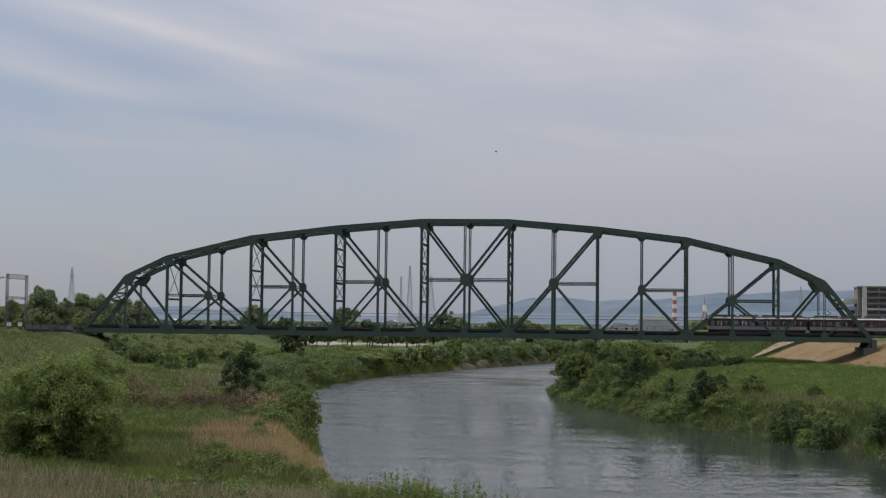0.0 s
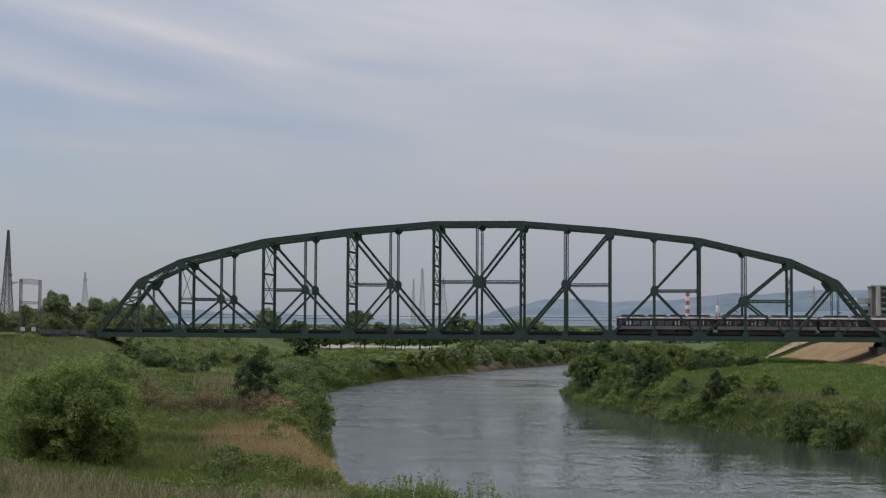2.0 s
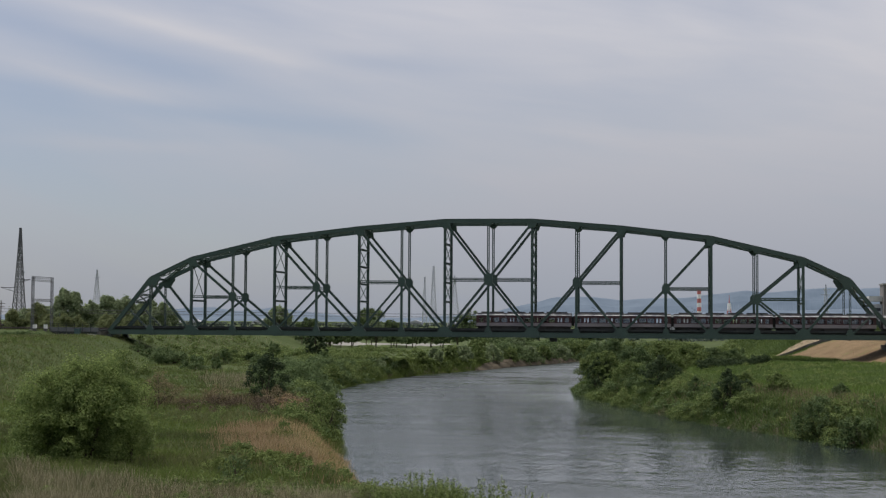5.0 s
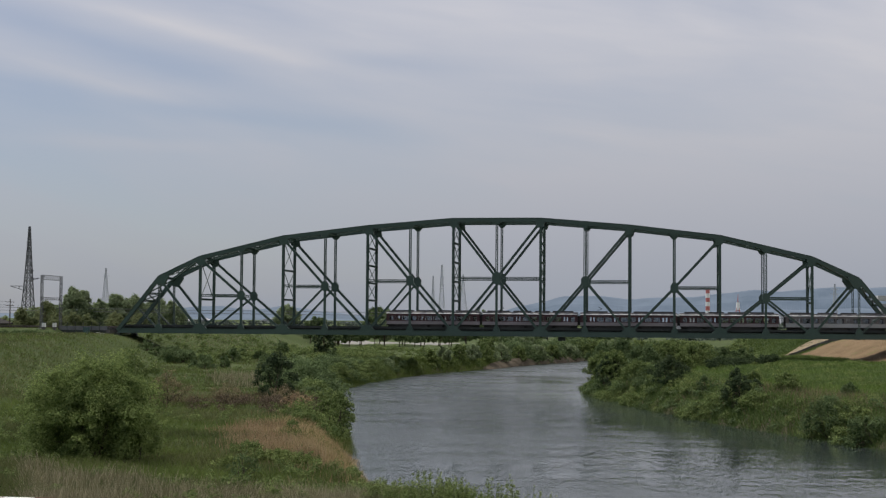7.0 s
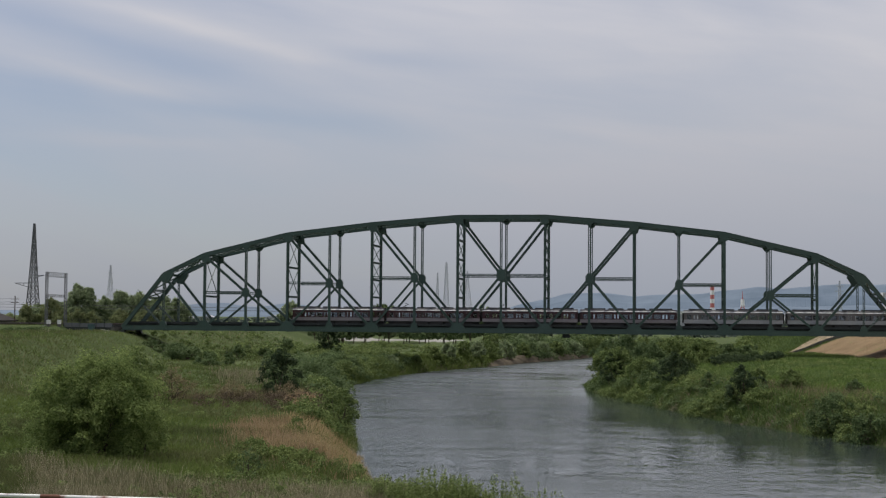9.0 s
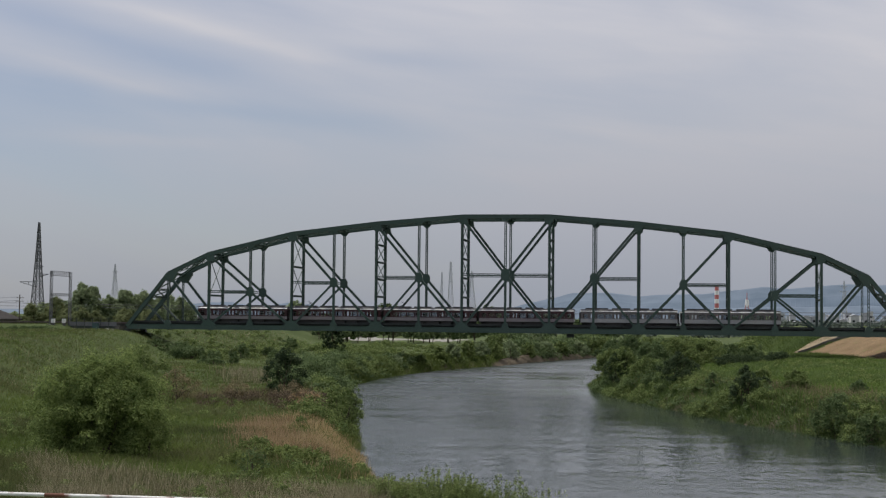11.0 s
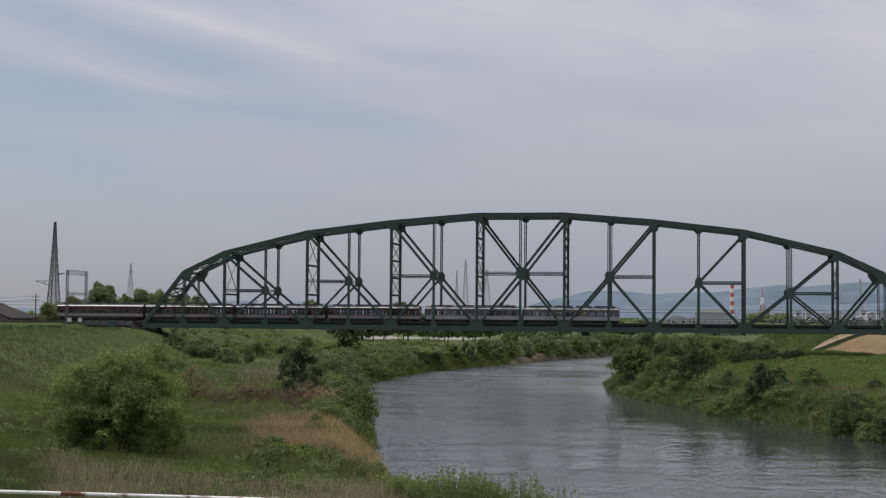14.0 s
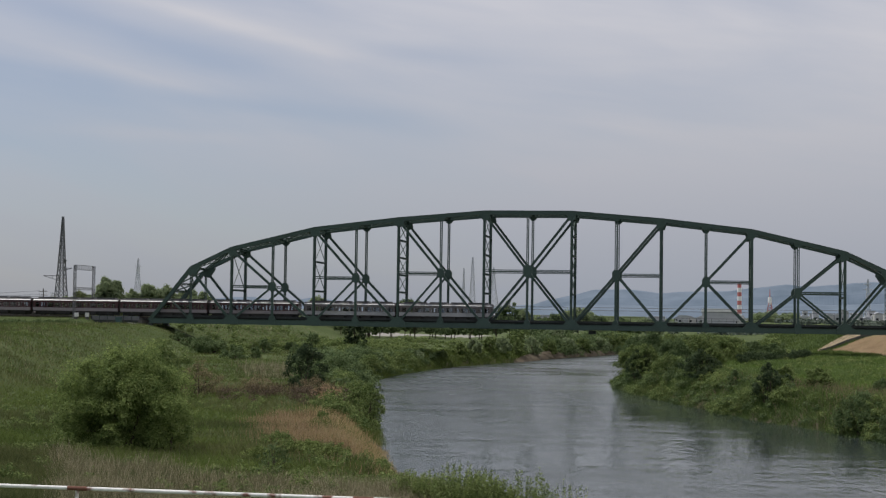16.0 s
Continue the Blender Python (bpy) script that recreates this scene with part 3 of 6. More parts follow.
def build_bridge():
    bridge = thing("railway_bridge", "dark green riveted steel truss railway bridge with curved top chord", "bridge")

    def P(i, z, y):
        return (i * PANEL, y, z)

    def box_member(name, a, b, w, h, rim=0.10):
        s = Shape().beam(a, b, w * 0.82, h)
        d = Vector(b) - Vector(a)
        across = d.cross(Vector((0, 1, 0))).normalized()
        for k in (-1, 1):           # flange plates on both edges
            o = across * (k * (h / 2 - rim / 2))
            s.beam(Vector(a) + o, Vector(b) + o, w, rim)
        return part(name, s, green_steel, bridge)

    for y in (0.0, GAUGE):
        stops = sorted(TOP)
        for a, b in zip(stops, stops[1:]):
            box_member("top_chord", P(a, TOP[a] - CHORD / 2, y), P(b, TOP[b] - CHORD / 2, y), 0.75, CHORD)
        for a, b in ((0, 1), (18, 17)):
            box_member("end_post", P(a, 0.1, y), P(b, TOP[b] - CHORD / 2, y), 0.75, 0.80)
            mid = (0.45 * b + 0.55 * a, 0.1 + 0.45 * (TOP[b] - 0.5))
            part("sub_strut", Shape().laced(P(mid[0], mid[1], y), P(b, 0.3, y), 0.36, 0.4), green_steel, bridge)
            part("hip_hanger", Shape().laced(P(b, 0.3, y), P(b, TOP[b] - 0.6, y), 0.42, 0.4), green_steel, bridge)
            inner = 2 if b == 1 else 16
            box_member("diagonal", P(b, TOP[b] - 0.7, y), P(inner, 0.2, y), 0.55, 0.48)
        for i in range(18):
            box_member("bottom_chord", P(i, 0.08, y), P(i + 1, 0.08, y), 0.7, 1.06)
        for i in (2, 4, 6, 8, 10, 12, 14, 16):
            box_member("post", P(i, 0.2, y), P(i, TOP[i] - 0.5, y), 0.6, 0.52)
            s = Shape()
            x, z, q = i * PANEL, TOP[i] - CHORD, -1 if i <= 8 else 1
            s.slab([(x - 1.0, z + 0.25), (x + 1.0, z + 0.25), (x + 0.9 - 0.3 * q, z - 1.0), (x - 0.5 - 0.3 * q, z - 1.3), (x - 0.9, z - 0.5)], y - 0.33, y + 0.33)
            part("top_gusset", s, green_steel, bridge)
            s = Shape().slab([(x - 1.6, -0.46), (x + 1.6, -0.46), (x + 1.6, 0.62), (x + 0.6, 1.65), (x - 0.6, 1.65), (x - 1.6, 0.62)], y - 0.375, y + 0.375)
            part("bottom_gusset", s, green_steel, bridge)
        for i in (1, 17):
            x, z, q = i * PANEL, TOP[i], 1 if i == 1 else -1
            s = Shape().slab([(x - 0.7 * q, z - 0.9), (x + 0.1 * q, z - 0.1), (x + 2.0 * q, z + 0.6), (x + 2.1 * q, z - 0.4), (x + 0.9 * q, z - 2.3), (x - 0.3 * q, z - 2.1)][::q], y - 0.39, y + 0.39)
            part("hip_gusset", s, green_steel, bridge)
        for i, h in HUB.items():
            pair = ((i - 1, 1),) if i < 9 else ((i + 1, 1),) if i > 9 else ((8, 1), (10, 1))
            for k, _ in pair:
                box_member("diagonal", P(k, TOP[k] - 0.8, y), P(i, h, y), 0.55, 0.48)
                box_member("diagonal", P(i, h, y), P(2 * i - k, 0.3, y), 0.55, 0.48)
                part("strut", Shape().laced(P(k, h, y), P(i, h, y), 0.54, 0.4, 0.15, pitch=0.5), green_steel, bridge)
                if i != 9:
                    part("sub_diagonal", Shape().beam(P(i, h, y), P(k, 0.3, y), 0.45, 0.40), green_steel, bridge)
            part("sub_post", Shape().laced(P(i, h, y), P(i, top_mid(i) - 0.3, y), 0.52, 0.45, 0.17, pitch=0.5), green_steel, bridge)
            part("hanger", Shape().beam(P(i, 0.3, y), P(i, h, y), 0.5, 0.48), green_steel, bridge)
            x = i * PANEL
            q = 1.12 if i == 9 else 0.92
            s = Shape().slab([(x + u * q, h + v * q) for u, v in ((-0.42, -1.1), (0.42, -1.1), (0.82, -0.45), (0.82, 0.5), (0.42, 1.1), (-0.42, 1.1), (-0.82, 0.5), (-0.82, -0.45))], y - 0.31, y + 0.31)
            part("hub_plate", s, green_steel, bridge)
            z = top_mid(i) - CHORD / 2
            s = Shape().slab([(x - 1.0, z + 0.2), (x + 1.0, z + 0.2), (x + 0.45, z - 0.55), (x - 0.45, z - 0.55)], y - 0.31, y + 0.31)
            part("top_gusset", s, green_steel, bridge)
        for i in range(1, 18, 2):
            x = i * PANEL
            s = Shape().slab([(x - 0.75, -0.46), (x + 0.75, -0.46), (x + 0.75, 0.6), (x + 0.4, 1.55), (x - 0.4, 1.55), (x - 0.75, 0.6)], y - 0.37, y + 0.37)
            part("bottom_gusset", s, green_steel, bridge)
        for x in (0.0, 18 * PANEL):
            s = Shape().slab([(x - 0.9, -1.5), (x + 0.9, -1.5), (x + 0.45, -0.4), (x - 0.45, -0.4)], y - 0.5, y + 0.5)
            part("bearing", s, dark_steel, bridge, "dark cast steel bearing shoe")
    # sway frames between the trusses
    for i in (2, 4, 6, 8, 10, 12, 14, 16):
        x, top = i * PANEL, TOP[i] - CHORD
        levels = [6.9]
        count = 1 if i in (2, 16) else 2 if i in (4, 14) else 4
        levels = [6.9 + (top - 0.3 - 6.9) * k / count for k in range(count + 1)]
        for k, z in enumerate(levels):
            part("sway_strut", Shape().laced((x, 0.2, z), (x, GAUGE - 0.2, z), 0.42, 0.36, 0.1, (1, 0, 0)), green_steel, bridge)
            if k < count:
                s = Shape().beam((x, 0.2, z), (x, GAUGE - 0.2, levels[k + 1]), 0.13, 0.13, (1, 0, 0))
                s.beam((x + 0.02, GAUGE - 0.2, z), (x + 0.02, 0.2, levels[k + 1]), 0.13, 0.13, (1, 0, 0))
                part("sway_brace", s, green_steel, bridge)
    # top laterals and portals
    stops = [1] + list(range(2, 17)) + [17]
    for a, b in zip(stops, stops[1:]):
        za, zb = top_mid(a), top_mid(b)
        s = Shape().laced((a * PANEL, 0.3, za), (b * PANEL, GAUGE - 0.3, zb), 0.70, 0.30, 0.1, (1, 0, 0), 0.6)
        s.laced((a * PANEL, GAUGE - 0.3, za), (b * PANEL, 0.3, zb), 0.66, 0.30, 0.1, (1, 0, 0), 0.6)
        part("top_lateral", s, green_steel, bridge)
    for i in stops:
        part("top_strut", Shape().laced((i * PANEL, 0.3, top_mid(i)), (i * PANEL, GAUGE - 0.3, top_mid(i)), 0.5, 0.4, 0.1, (1, 0, 0)), green_steel, bridge)
    for a, b in ((0, 1), (18, 17)):
        s = Shape()
        for u, w in ((0.98, 0.70), (0.70, 0.56)):
            for y0, y1 in ((0.3, GAUGE - 0.3), (GAUGE - 0.3, 0.3)):
                p = [Vector((a * PANEL, 0, 0.1)).lerp(Vector((b * PANEL, 0, top_mid(b))), k) for k in (u, w)]
                s.beam((p[0].x, y0, p[0].z), (p[1].x, y1, p[1].z), 0.22, 0.22, (1, 0, 0))
            s.laced((p[1].x, 0.3, p[1].z), (p[1].x, GAUGE - 0.3, p[1].z), 0.5, 0.3, 0.1, (1, 0, 0))
        part("portal_brace", s, green_steel, bridge)
    # floor: cross beams, stringers, bottom laterals, side walkways
    for i in range(19):
        part("floor_beam", Shape().box(i * PANEL - 0.25, i * PANEL + 0.25, 0.36, GAUGE - 0.36, -0.55, 0.62), dark_steel, bridge)
    for y in (2.2, 3.7, 6.0, 7.5):
        part("stringer", Shape().box(0, 18 * PANEL, y - 0.17, y + 0.17, -0.35, 0.55), dark_steel, bridge)
    for y, lab in ((0.95, "near"), (GAUGE - 0.95, "far")):
        s = Shape().box(0.2, 18 * PANEL - 0.2, y - 0.45, y + 0.45, 0.95, 1.03)
        q = y + (0.42 if lab == "far" else 0.44)
        s.box(0.2, 18 * PANEL - 0.2, q - 0.04, q + 0.04, 0.35, 1.34)
        part("walkway", s, dark_steel, bridge, "dark steel walkway with kick plate")
    # plate added to close the open floor, so the deck's shadow falls darker
    part("shadow_plate", Shape().box(0.2, 18 * PANEL - 0.2, 1.45, GAUGE - 1.45, 0.40, 0.44), dark_steel, bridge)
    y = GAUGE - 0.55
    for z in (1.75, 2.3):
        part("handrail", Shape().beam((0, y, z), (18 * PANEL, y, z), 0.05, 0.05), dark_steel, bridge)
    base = Shape().box(-0.035, 0.035, -0.035, 0.035, 1.03, 2.33).mesh("handrail_post", dark_steel)
    for k in range(107):
        ob = part("handrail_post", base, None, bridge)
        ob.location = (0.8 + k * 1.53, y, 0)
    s = Shape()
    for i in range(18):
        s.beam((i * PANEL, 0.4, -0.38), ((i + 1) * PANEL, GAUGE - 0.4, -0.38), 0.14, 0.3, (0, 0, 1))
        s.beam((i * PANEL, GAUGE - 0.4, -0.40), ((i + 1) * PANEL, 0.4, -0.40), 0.14, 0.3, (0, 0, 1))
    part("bottom_lateral", s, dark_steel, bridge)
    part("inspection_box", Shape().box(95.0, 96.5, 1.5, 3.0, -1.3, -0.53), dark_steel, bridge, "dark inspection trolley box below the floor")


build_bridge()


def build_abutment(name, x0, x1, label):
    s = Shape().box(x0, x1, -1.3, GAUGE + 1.3, -7.5, -1.46)
    back = (x0, x0 + 0.8) if x0 < 50 else (x1 - 0.8, x1)
    s.box(back[0], back[1], -1.3, GAUGE + 1.3, -1.5, 0.15)
    tagged(part(name, s, dark_concrete), label, "abutment")


build_abutment("bridge_abutment", -2.2, 1.6, "dark concrete abutment at the grassy levee")
build_abutment("bridge_abutment", 163.0, 165.5, "dark concrete abutment on the dry levee slope")


def build_track(y):
    track = thing("railway_track", "steel rails on dark timber sleepers across the bridge", "railway track", "tracks over the bridge")
    for q in (-0.72, 0.72):
        s = Shape().box(-260, 420, y + q - 0.035, y + q + 0.035, RAIL_Z - 0.17, RAIL_Z)
        s.box(-260, 420, y + q - 0.07, y + q + 0.07, RAIL_Z - 0.19, RAIL_Z - 0.16)
        part("rail", s, rail_steel, track)
    s = Shape()
    for k in range(440):
        x = -60 + k * 0.62
        s.box(x - 0.11, x + 0.11, y - 1.3, y + 1.3, RAIL_Z - 0.36, RAIL_Z - 0.19)
    tagged(part("sleepers", s, sleeper_wood, track), kind="stuff")


build_track(2.95)
build_track(6.80)


def build_approach():
    span = thing("approach_span", "short plate girder span with grey panelled sides beside the levee", "bridge span")
    part("girder", Shape().box(-13.6, -2.25, 0.0, 0.4, -0.75, 0.62), dark_steel, span)
    part("girder", Shape().box(-13.6, -2.25, GAUGE - 0.4, GAUGE, -0.75, 0.62), dark_steel, span)
    part("deck", Shape().box(-13.6, -2.25, 0.42, GAUGE - 0.42, 0.2, 0.5), dark_steel, span)
    for k in range(6):
        x = -13.4 + k * 1.85
        part("side_panel", Shape().box(x + 0.05, x + 1.75, -0.09, -0.03, 0.05, 0.95), grey_steel, span, "dull grey side panel")
        part("stiffener", Shape().box(x - 0.06, x + 0.04, -0.14, -0.01, -0.7, 1.75), dark_steel, span)
    for z in (1.35, 1.75):
        part("handrail", Shape().beam((-13.5, -0.07, z), (-2.25, -0.07, z), 0.05, 0.05), dark_steel, span)


build_approach()


def build_gantry():
    g = thing("catenary_gantry", "grey lattice steel portal over the railway tracks", "gantry")
    for x, y in ((-17.45, 9.95), (-17.45, -0.2)):
        s = Shape()
        for q, w in ((-0.22, -0.22), (0.22, -0.22), (0.22, 0.22), (-0.22, 0.22)):
            s.beam((x + q, y + w, 0.2), (x + q, y + w, 12.0), 0.09, 0.09)
        for k in range(16):
            z = 0.4 + k * 0.72
            u = 1 if k % 2 else -1
            s.beam((x - 0.22 * u, y - 0.22, z), (x + 0.22 * u, y - 0.22, z + 0.72), 0.05, 0.05)
            s.beam((x - 0.22, y + 0.22 * u, z), (x - 0.22, y - 0.22 * u, z + 0.72), 0.05, 0.05, (1, 0, 0))
        part("mast", s, grey_steel, g)
        part("footing", Shape().box(x - 0.55, x + 0.55, y - 0.55, y + 0.55, -0.6, 0.4), concrete, g)
    a, b = Vector((-17.45, 9.95, 0)), Vector((-17.45, -0.2, 0))
    for z0, z1 in ((11.0, 12.0), (6.6, 7.1)):
        s = Shape()
        for z in (z0, z1):
            s.beam(a + Vector((0, 0, z)), b + Vector((0, 0, z)), 0.1, 0.1, (0, 0, 1))
        n = 9
        for k in range(n):
            p, q = a.lerp(b, k / n), a.lerp(b, (k + 1) / n)
            s.beam(p + Vector((0, 0, z0)), q + Vector((0, 0, z1)), 0.06, 0.06, (0, 0, 1))
            s.beam(q + Vector((0, 0, z0)), q + Vector((0, 0, z1)), 0.06, 0.06, (1, 0, 0))
        part("truss_beam", s, grey_steel, g)


build_gantry()
for bx, bw in ((-16.5, 0.36), (-14.05, 0.32)):
    c = thing("trackside_cabinet", "white metal trackside cabinet beside the railway", "cabinet", "trackside cabinets", at=(bx, -1.0, 0.0))
    part("plinth", Shape().box(-bw, bw, -0.3, 0.3, -1.0, 0.66), dark_concrete, c)
    part("body", Shape().box(-bw, bw, -0.33, 0.33, 0.66, 1.55), white_paint, c)
    part("lid", Shape().box(-bw - 0.05, bw + 0.05, -0.38, 0.38, 1.55, 1.62), grey_steel, c)
c = thing("equipment_cabinet", "dark green metal equipment cabinet at the bridge end", "cabinet", at=(-6.5, -1.6, -0.8))
part("body", Shape().box(-0.58, 0.58, -0.45, 0.45, -0.5, 1.42), green_box, c)
part("door", Shape().box(-0.53, -0.02, -0.49, -0.453, -0.3, 1.35), green_box, c)
part("door", Shape().box(0.02, 0.53, -0.49, -0.453, -0.3, 1.35), green_box, c)
part("lid", Shape().box(-0.64, 0.64, -0.53, 0.53, 1.42, 1.5), green_box, c)
c = thing("concrete_slab", "pale broken concrete slab lying by the bridge end", "slab", at=(-2.9, -2.2, -0.75))
part("slab", Shape().beam((-1.1, 0, 0.25), (1.1, 0, -0.05), 1.0, 0.22), concrete, c)


# ---- the train ----
PITCH = {"maroon": 20.43, "grey": 20.75}      # from car to car


def build_car(band, lower, label, cab, low=0.68):
    car = thing("train_car", label, "train car", "cars of the commuter train")
    half, w = 9.92, 1.38
    z0, zs, zh, zr = 1.00, 1.82, 2.78, 3.28       # skirt, window sill, window head, eaves above the rail
    doors = [-7.45, -2.5, 2.5, 7.45]
    slots = [(-9.35, -8.45)] + [(a + b - 0.72, a + b + 0.72) for a in doors[:-1] for b in (1.62, 3.32)] + [(8.45, 9.35)]
    shell = Shape()

    for s in (-1, 1):
        y0, y1 = (w - 0.06, w) if s > 0 else (-w, -w + 0.06)
        edges = [-half]
        cuts = sorted([(a, b, "w") for a, b in slots] + [(d - 0.66, d + 0.66, "d") for d in doors])
        for a, b, k in cuts:
            shell.box(edges[-1], a, y0, y1, zs, zh)
            edges.append(b)
        shell.box(edges[-1], half, y0, y1, zs, zh)
        shell.box(-half, half, y0, y1, zh, zr)
        prev = -half
        for d in doors:
            shell.box(prev, d - 0.66, y0, y1, z0, zs)
            prev = d + 0.66
        shell.box(prev, half, y0, y1, z0, zs)
        ya, yb = (w + 0.003, w + 0.02) if s > 0 else (-w - 0.02, -w - 0.003)
        part("skirt_panel", Shape().box(-half, half, ya, yb, z0, z0 + low), lower, car, "light painted lower body panel")
        for a, b in slots:
            part("window", Shape().box(a - 0.02, b + 0.02, s * (w - 0.04) - 0.012, s * (w - 0.04) + 0.012, zs - 0.02, zh + 0.02), glass, car)
            part("window_bar", Shape().box(a, b, s * (w + 0.006) - 0.01, s * (w + 0.006) + 0.01, zh - 0.30, zh - 0.25), grey_steel, car)
        for d in doors:
            for q in (-1, 1):
                xa, xb = (d - 0.655, d - 0.01) if q < 0 else (d + 0.01, d + 0.655)
                yy = s * (w - 0.06)
                hole = (xa + 0.13, xb - 0.13, zs + 0.05, zh)
                ob = part("door", Shape().pane_frame(xa, xb, z0 + 0.08, zh + 0.04, hole, yy - 0.02, yy + 0.02), band, car)
                part("door_window", Shape().box(hole[0] - 0.01, hole[1] + 0.01, yy - 0.008, yy + 0.008, hole[2] - 0.01, hole[3] + 0.01), door_glass, ob)
    for x in (-half, half):
        k = 1 if x > 0 else -1
        end = Shape()
        xa, xb = sorted((x, x - k * 0.06))
        end.box(xa, xb, -w, w, z0, zs)
        end.box(xa, xb, -w, w, zh, zr)
        for ya, yb in ((-w, -w + 0.18), (-0.5, -0.38), (0.38, 0.5), (w - 0.18, w)):
            end.box(xa, xb, ya, yb, zs, zh)
        ob = part("end_wall", end, band, car)
        part("end_window", Shape().box(x - k * 0.05 - 0.01, x - k * 0.05 + 0.01, -w + 0.17, w - 0.17, zs, zh), glass, ob)
        if (cab == "front" and x < 0) or (cab == "rear" and x > 0):
            for yy in (-0.95, 0.95):
                part("head_lamp", Shape().tube((x, yy, z0 + 0.35), (x + k * 0.06, yy, z0 + 0.35), 0.11), door_white, ob)
        else:
            part("gangway", Shape().box(*sorted((x + k * 0.003, x + k * 0.32)), -0.55, 0.55, z0 + 0.1, zh + 0.3), under_black, car, "black gangway bellows")
    part("body", shell, band, car)
    def run(prof):
        r, n = Shape(), len(prof)
        for x in (-half, half):
            r.v += [Vector((x, y, z)) for y, z in prof]
        r.f += [(i, i + 1, n + i + 1, n + i) for i in range(n - 1)] + [tuple(range(n)), tuple(range(2 * n - 1, n - 1, -1))]
        return r
    for s in (-1, 1):
        # near-white eave: pale paint, with the sunlit roof edge's shine in its colour
        part("eave", run([(s * (w + 0.01), zr - 0.06), (s * (w + 0.015), zr + 0.02), (s * (w - 0.11), zr + 0.15), (s * (w - 0.2), zr + 0.15), (s * (w - 0.1), zr - 0.06)][::s]), roof_white, car, "pale painted eave with the edge's shine in its colour")
    part("roof", run([(-w + 0.16, zr + 0.1), (-w + 0.19, zr + 0.26), (-w + 0.55, zr + 0.42), (0, zr + 0.48), (w - 0.55, zr + 0.42), (w - 0.19, zr + 0.26), (w - 0.16, zr + 0.1)]), roof_grey, car, "dull grey roof")
    for x, q in ((-6.6, 2.4), (-1.6, 1.9), (2.6, 1.6), (6.9, 2.2)):
        s = Shape().slab([(x - q, zr + 0.40), (x + q, zr + 0.40), (x + q - 0.1, zr + 0.72), (x - q + 0.1, zr + 0.72)], -0.75, 0.75)
        part("cooling_unit", s, roof_grey, car)
    part("floor", Shape().box(-half, half, -w + 0.07, w - 0.07, z0, z0 + 0.14), under_black, car)
    for s in (-1, 1):
        y = s * (w - 0.35)
        seat = Shape()
        for a, b in ((-6.6, -3.3), (-1.7, 1.7), (3.3, 6.6)):
            seat.box(a, b, y - 0.25, y + 0.25, z0 + 0.14, z0 + 0.55)
            seat.box(a, b, s * (w - 0.16) - 0.05, s * (w - 0.16) + 0.05, z0 + 0.5, zs - 0.03)
        part("seat_bench", seat, seat_cloth, car)
    part("sole_bar", Shape().box(-half + 0.1, half - 0.1, -1.2, 1.2, 0.78, z0).box(-half + 0.2, half - 0.2, -0.35, 0.35, 0.12, 0.78), under_black, car)
    for a, b, y in ((-4.6, -1.2, -0.95), (-0.6, 2.0, -0.95), (2.6, 4.6, -0.95), (-4.4, 0.2, 0.95), (1.0, 4.4, 0.95)):
        part("equipment_case", Shape().box(a, b, y - 0.38, y + 0.38, 0.40, 0.78), under_black, car)
    for x in (-6.9, 6.9):
        bogie = part("bogie", Shape().box(x - 1.6, x + 1.6, -1.15, -0.95, 0.42, 0.70).box(x - 1.6, x + 1.6, 0.95, 1.15, 0.42, 0.70).box(x - 0.3, x + 0.3, -1.0, 1.0, 0.45, 0.75), under_black, car)
        for q in (-1.05, 1.05):
            for y in (-0.72, 0.72):
                part("wheel", Shape().tube((x + q, y - 0.06, 0.43), (x + q, y + 0.06, 0.43), 0.43, sides=18), under_black, bogie)
    return car


def add_pantograph(car, x):
    z = 3.80
    s = Shape()
    for y in (-0.5, 0.5):
        s.beam((x - 0.8, y, z + 0.1), (x + 0.5, y * 0.9, z + 0.75), 0.05, 0.05)
        s.beam((x + 0.5, y * 0.9, z + 0.75), (x - 0.3, y, z + 1.15), 0.05, 0.05)
    s.beam((x - 0.3, -0.95, z + 1.15), (x - 0.3, 0.95, z + 1.15), 0.08, 0.12)
    s.box(x - 0.9, x + 0.6, -0.6, 0.6, z - 0.06, z + 0.1)
    part("pantograph", s, dark_steel, car, "dark folded pantograph frame")


cars = []


def build_train():
    red = "maroon and off-white commuter train car with pale roof"
    grey = "warm grey commuter train car with white lower band"
    first = build_car(maroon, cream, red, "front")
    middle = build_car(maroon, cream, red, "")
    add_pantograph(middle, -6.0)
    plain = copy_thing(first, Matrix())
    tail = build_car(grey_body, band_white, grey, "rear", 0.78)
    inner = build_car(grey_body, band_white, grey, "", 0.78)
    cars.extend([first, middle, copy_thing(middle, Matrix()), plain, inner, tail])


build_train()


# ---- plants ----
def shore_left(y):
    return np.interp(y, LEFT_Y, LEFT_X)


def shore_right(y):
    return np.interp(y, RIGHT_Y, RIGHT_X)


def cards(name, V, material):
    """A mesh of separate small faces: V holds n faces of k corners."""
    n, k = V.shape[:2]
    me = bpy.data.meshes.new(name)
    me.vertices.add(n * k)
    me.vertices.foreach_set("co", V.reshape(-1).astype(np.float32))
    me.loops.add(n * k)
    me.loops.foreach_set("vertex_index", np.arange(n * k, dtype=np.int32))
    me.polygons.add(n)
    me.polygons.foreach_set("loop_start", np.arange(0, n * k, k, dtype=np.int32))
    me.polygons.foreach_set("loop_total", np.full(n, k, np.int32))
    me.materials.append(material)
    me.update(calc_edges=True)
    return me


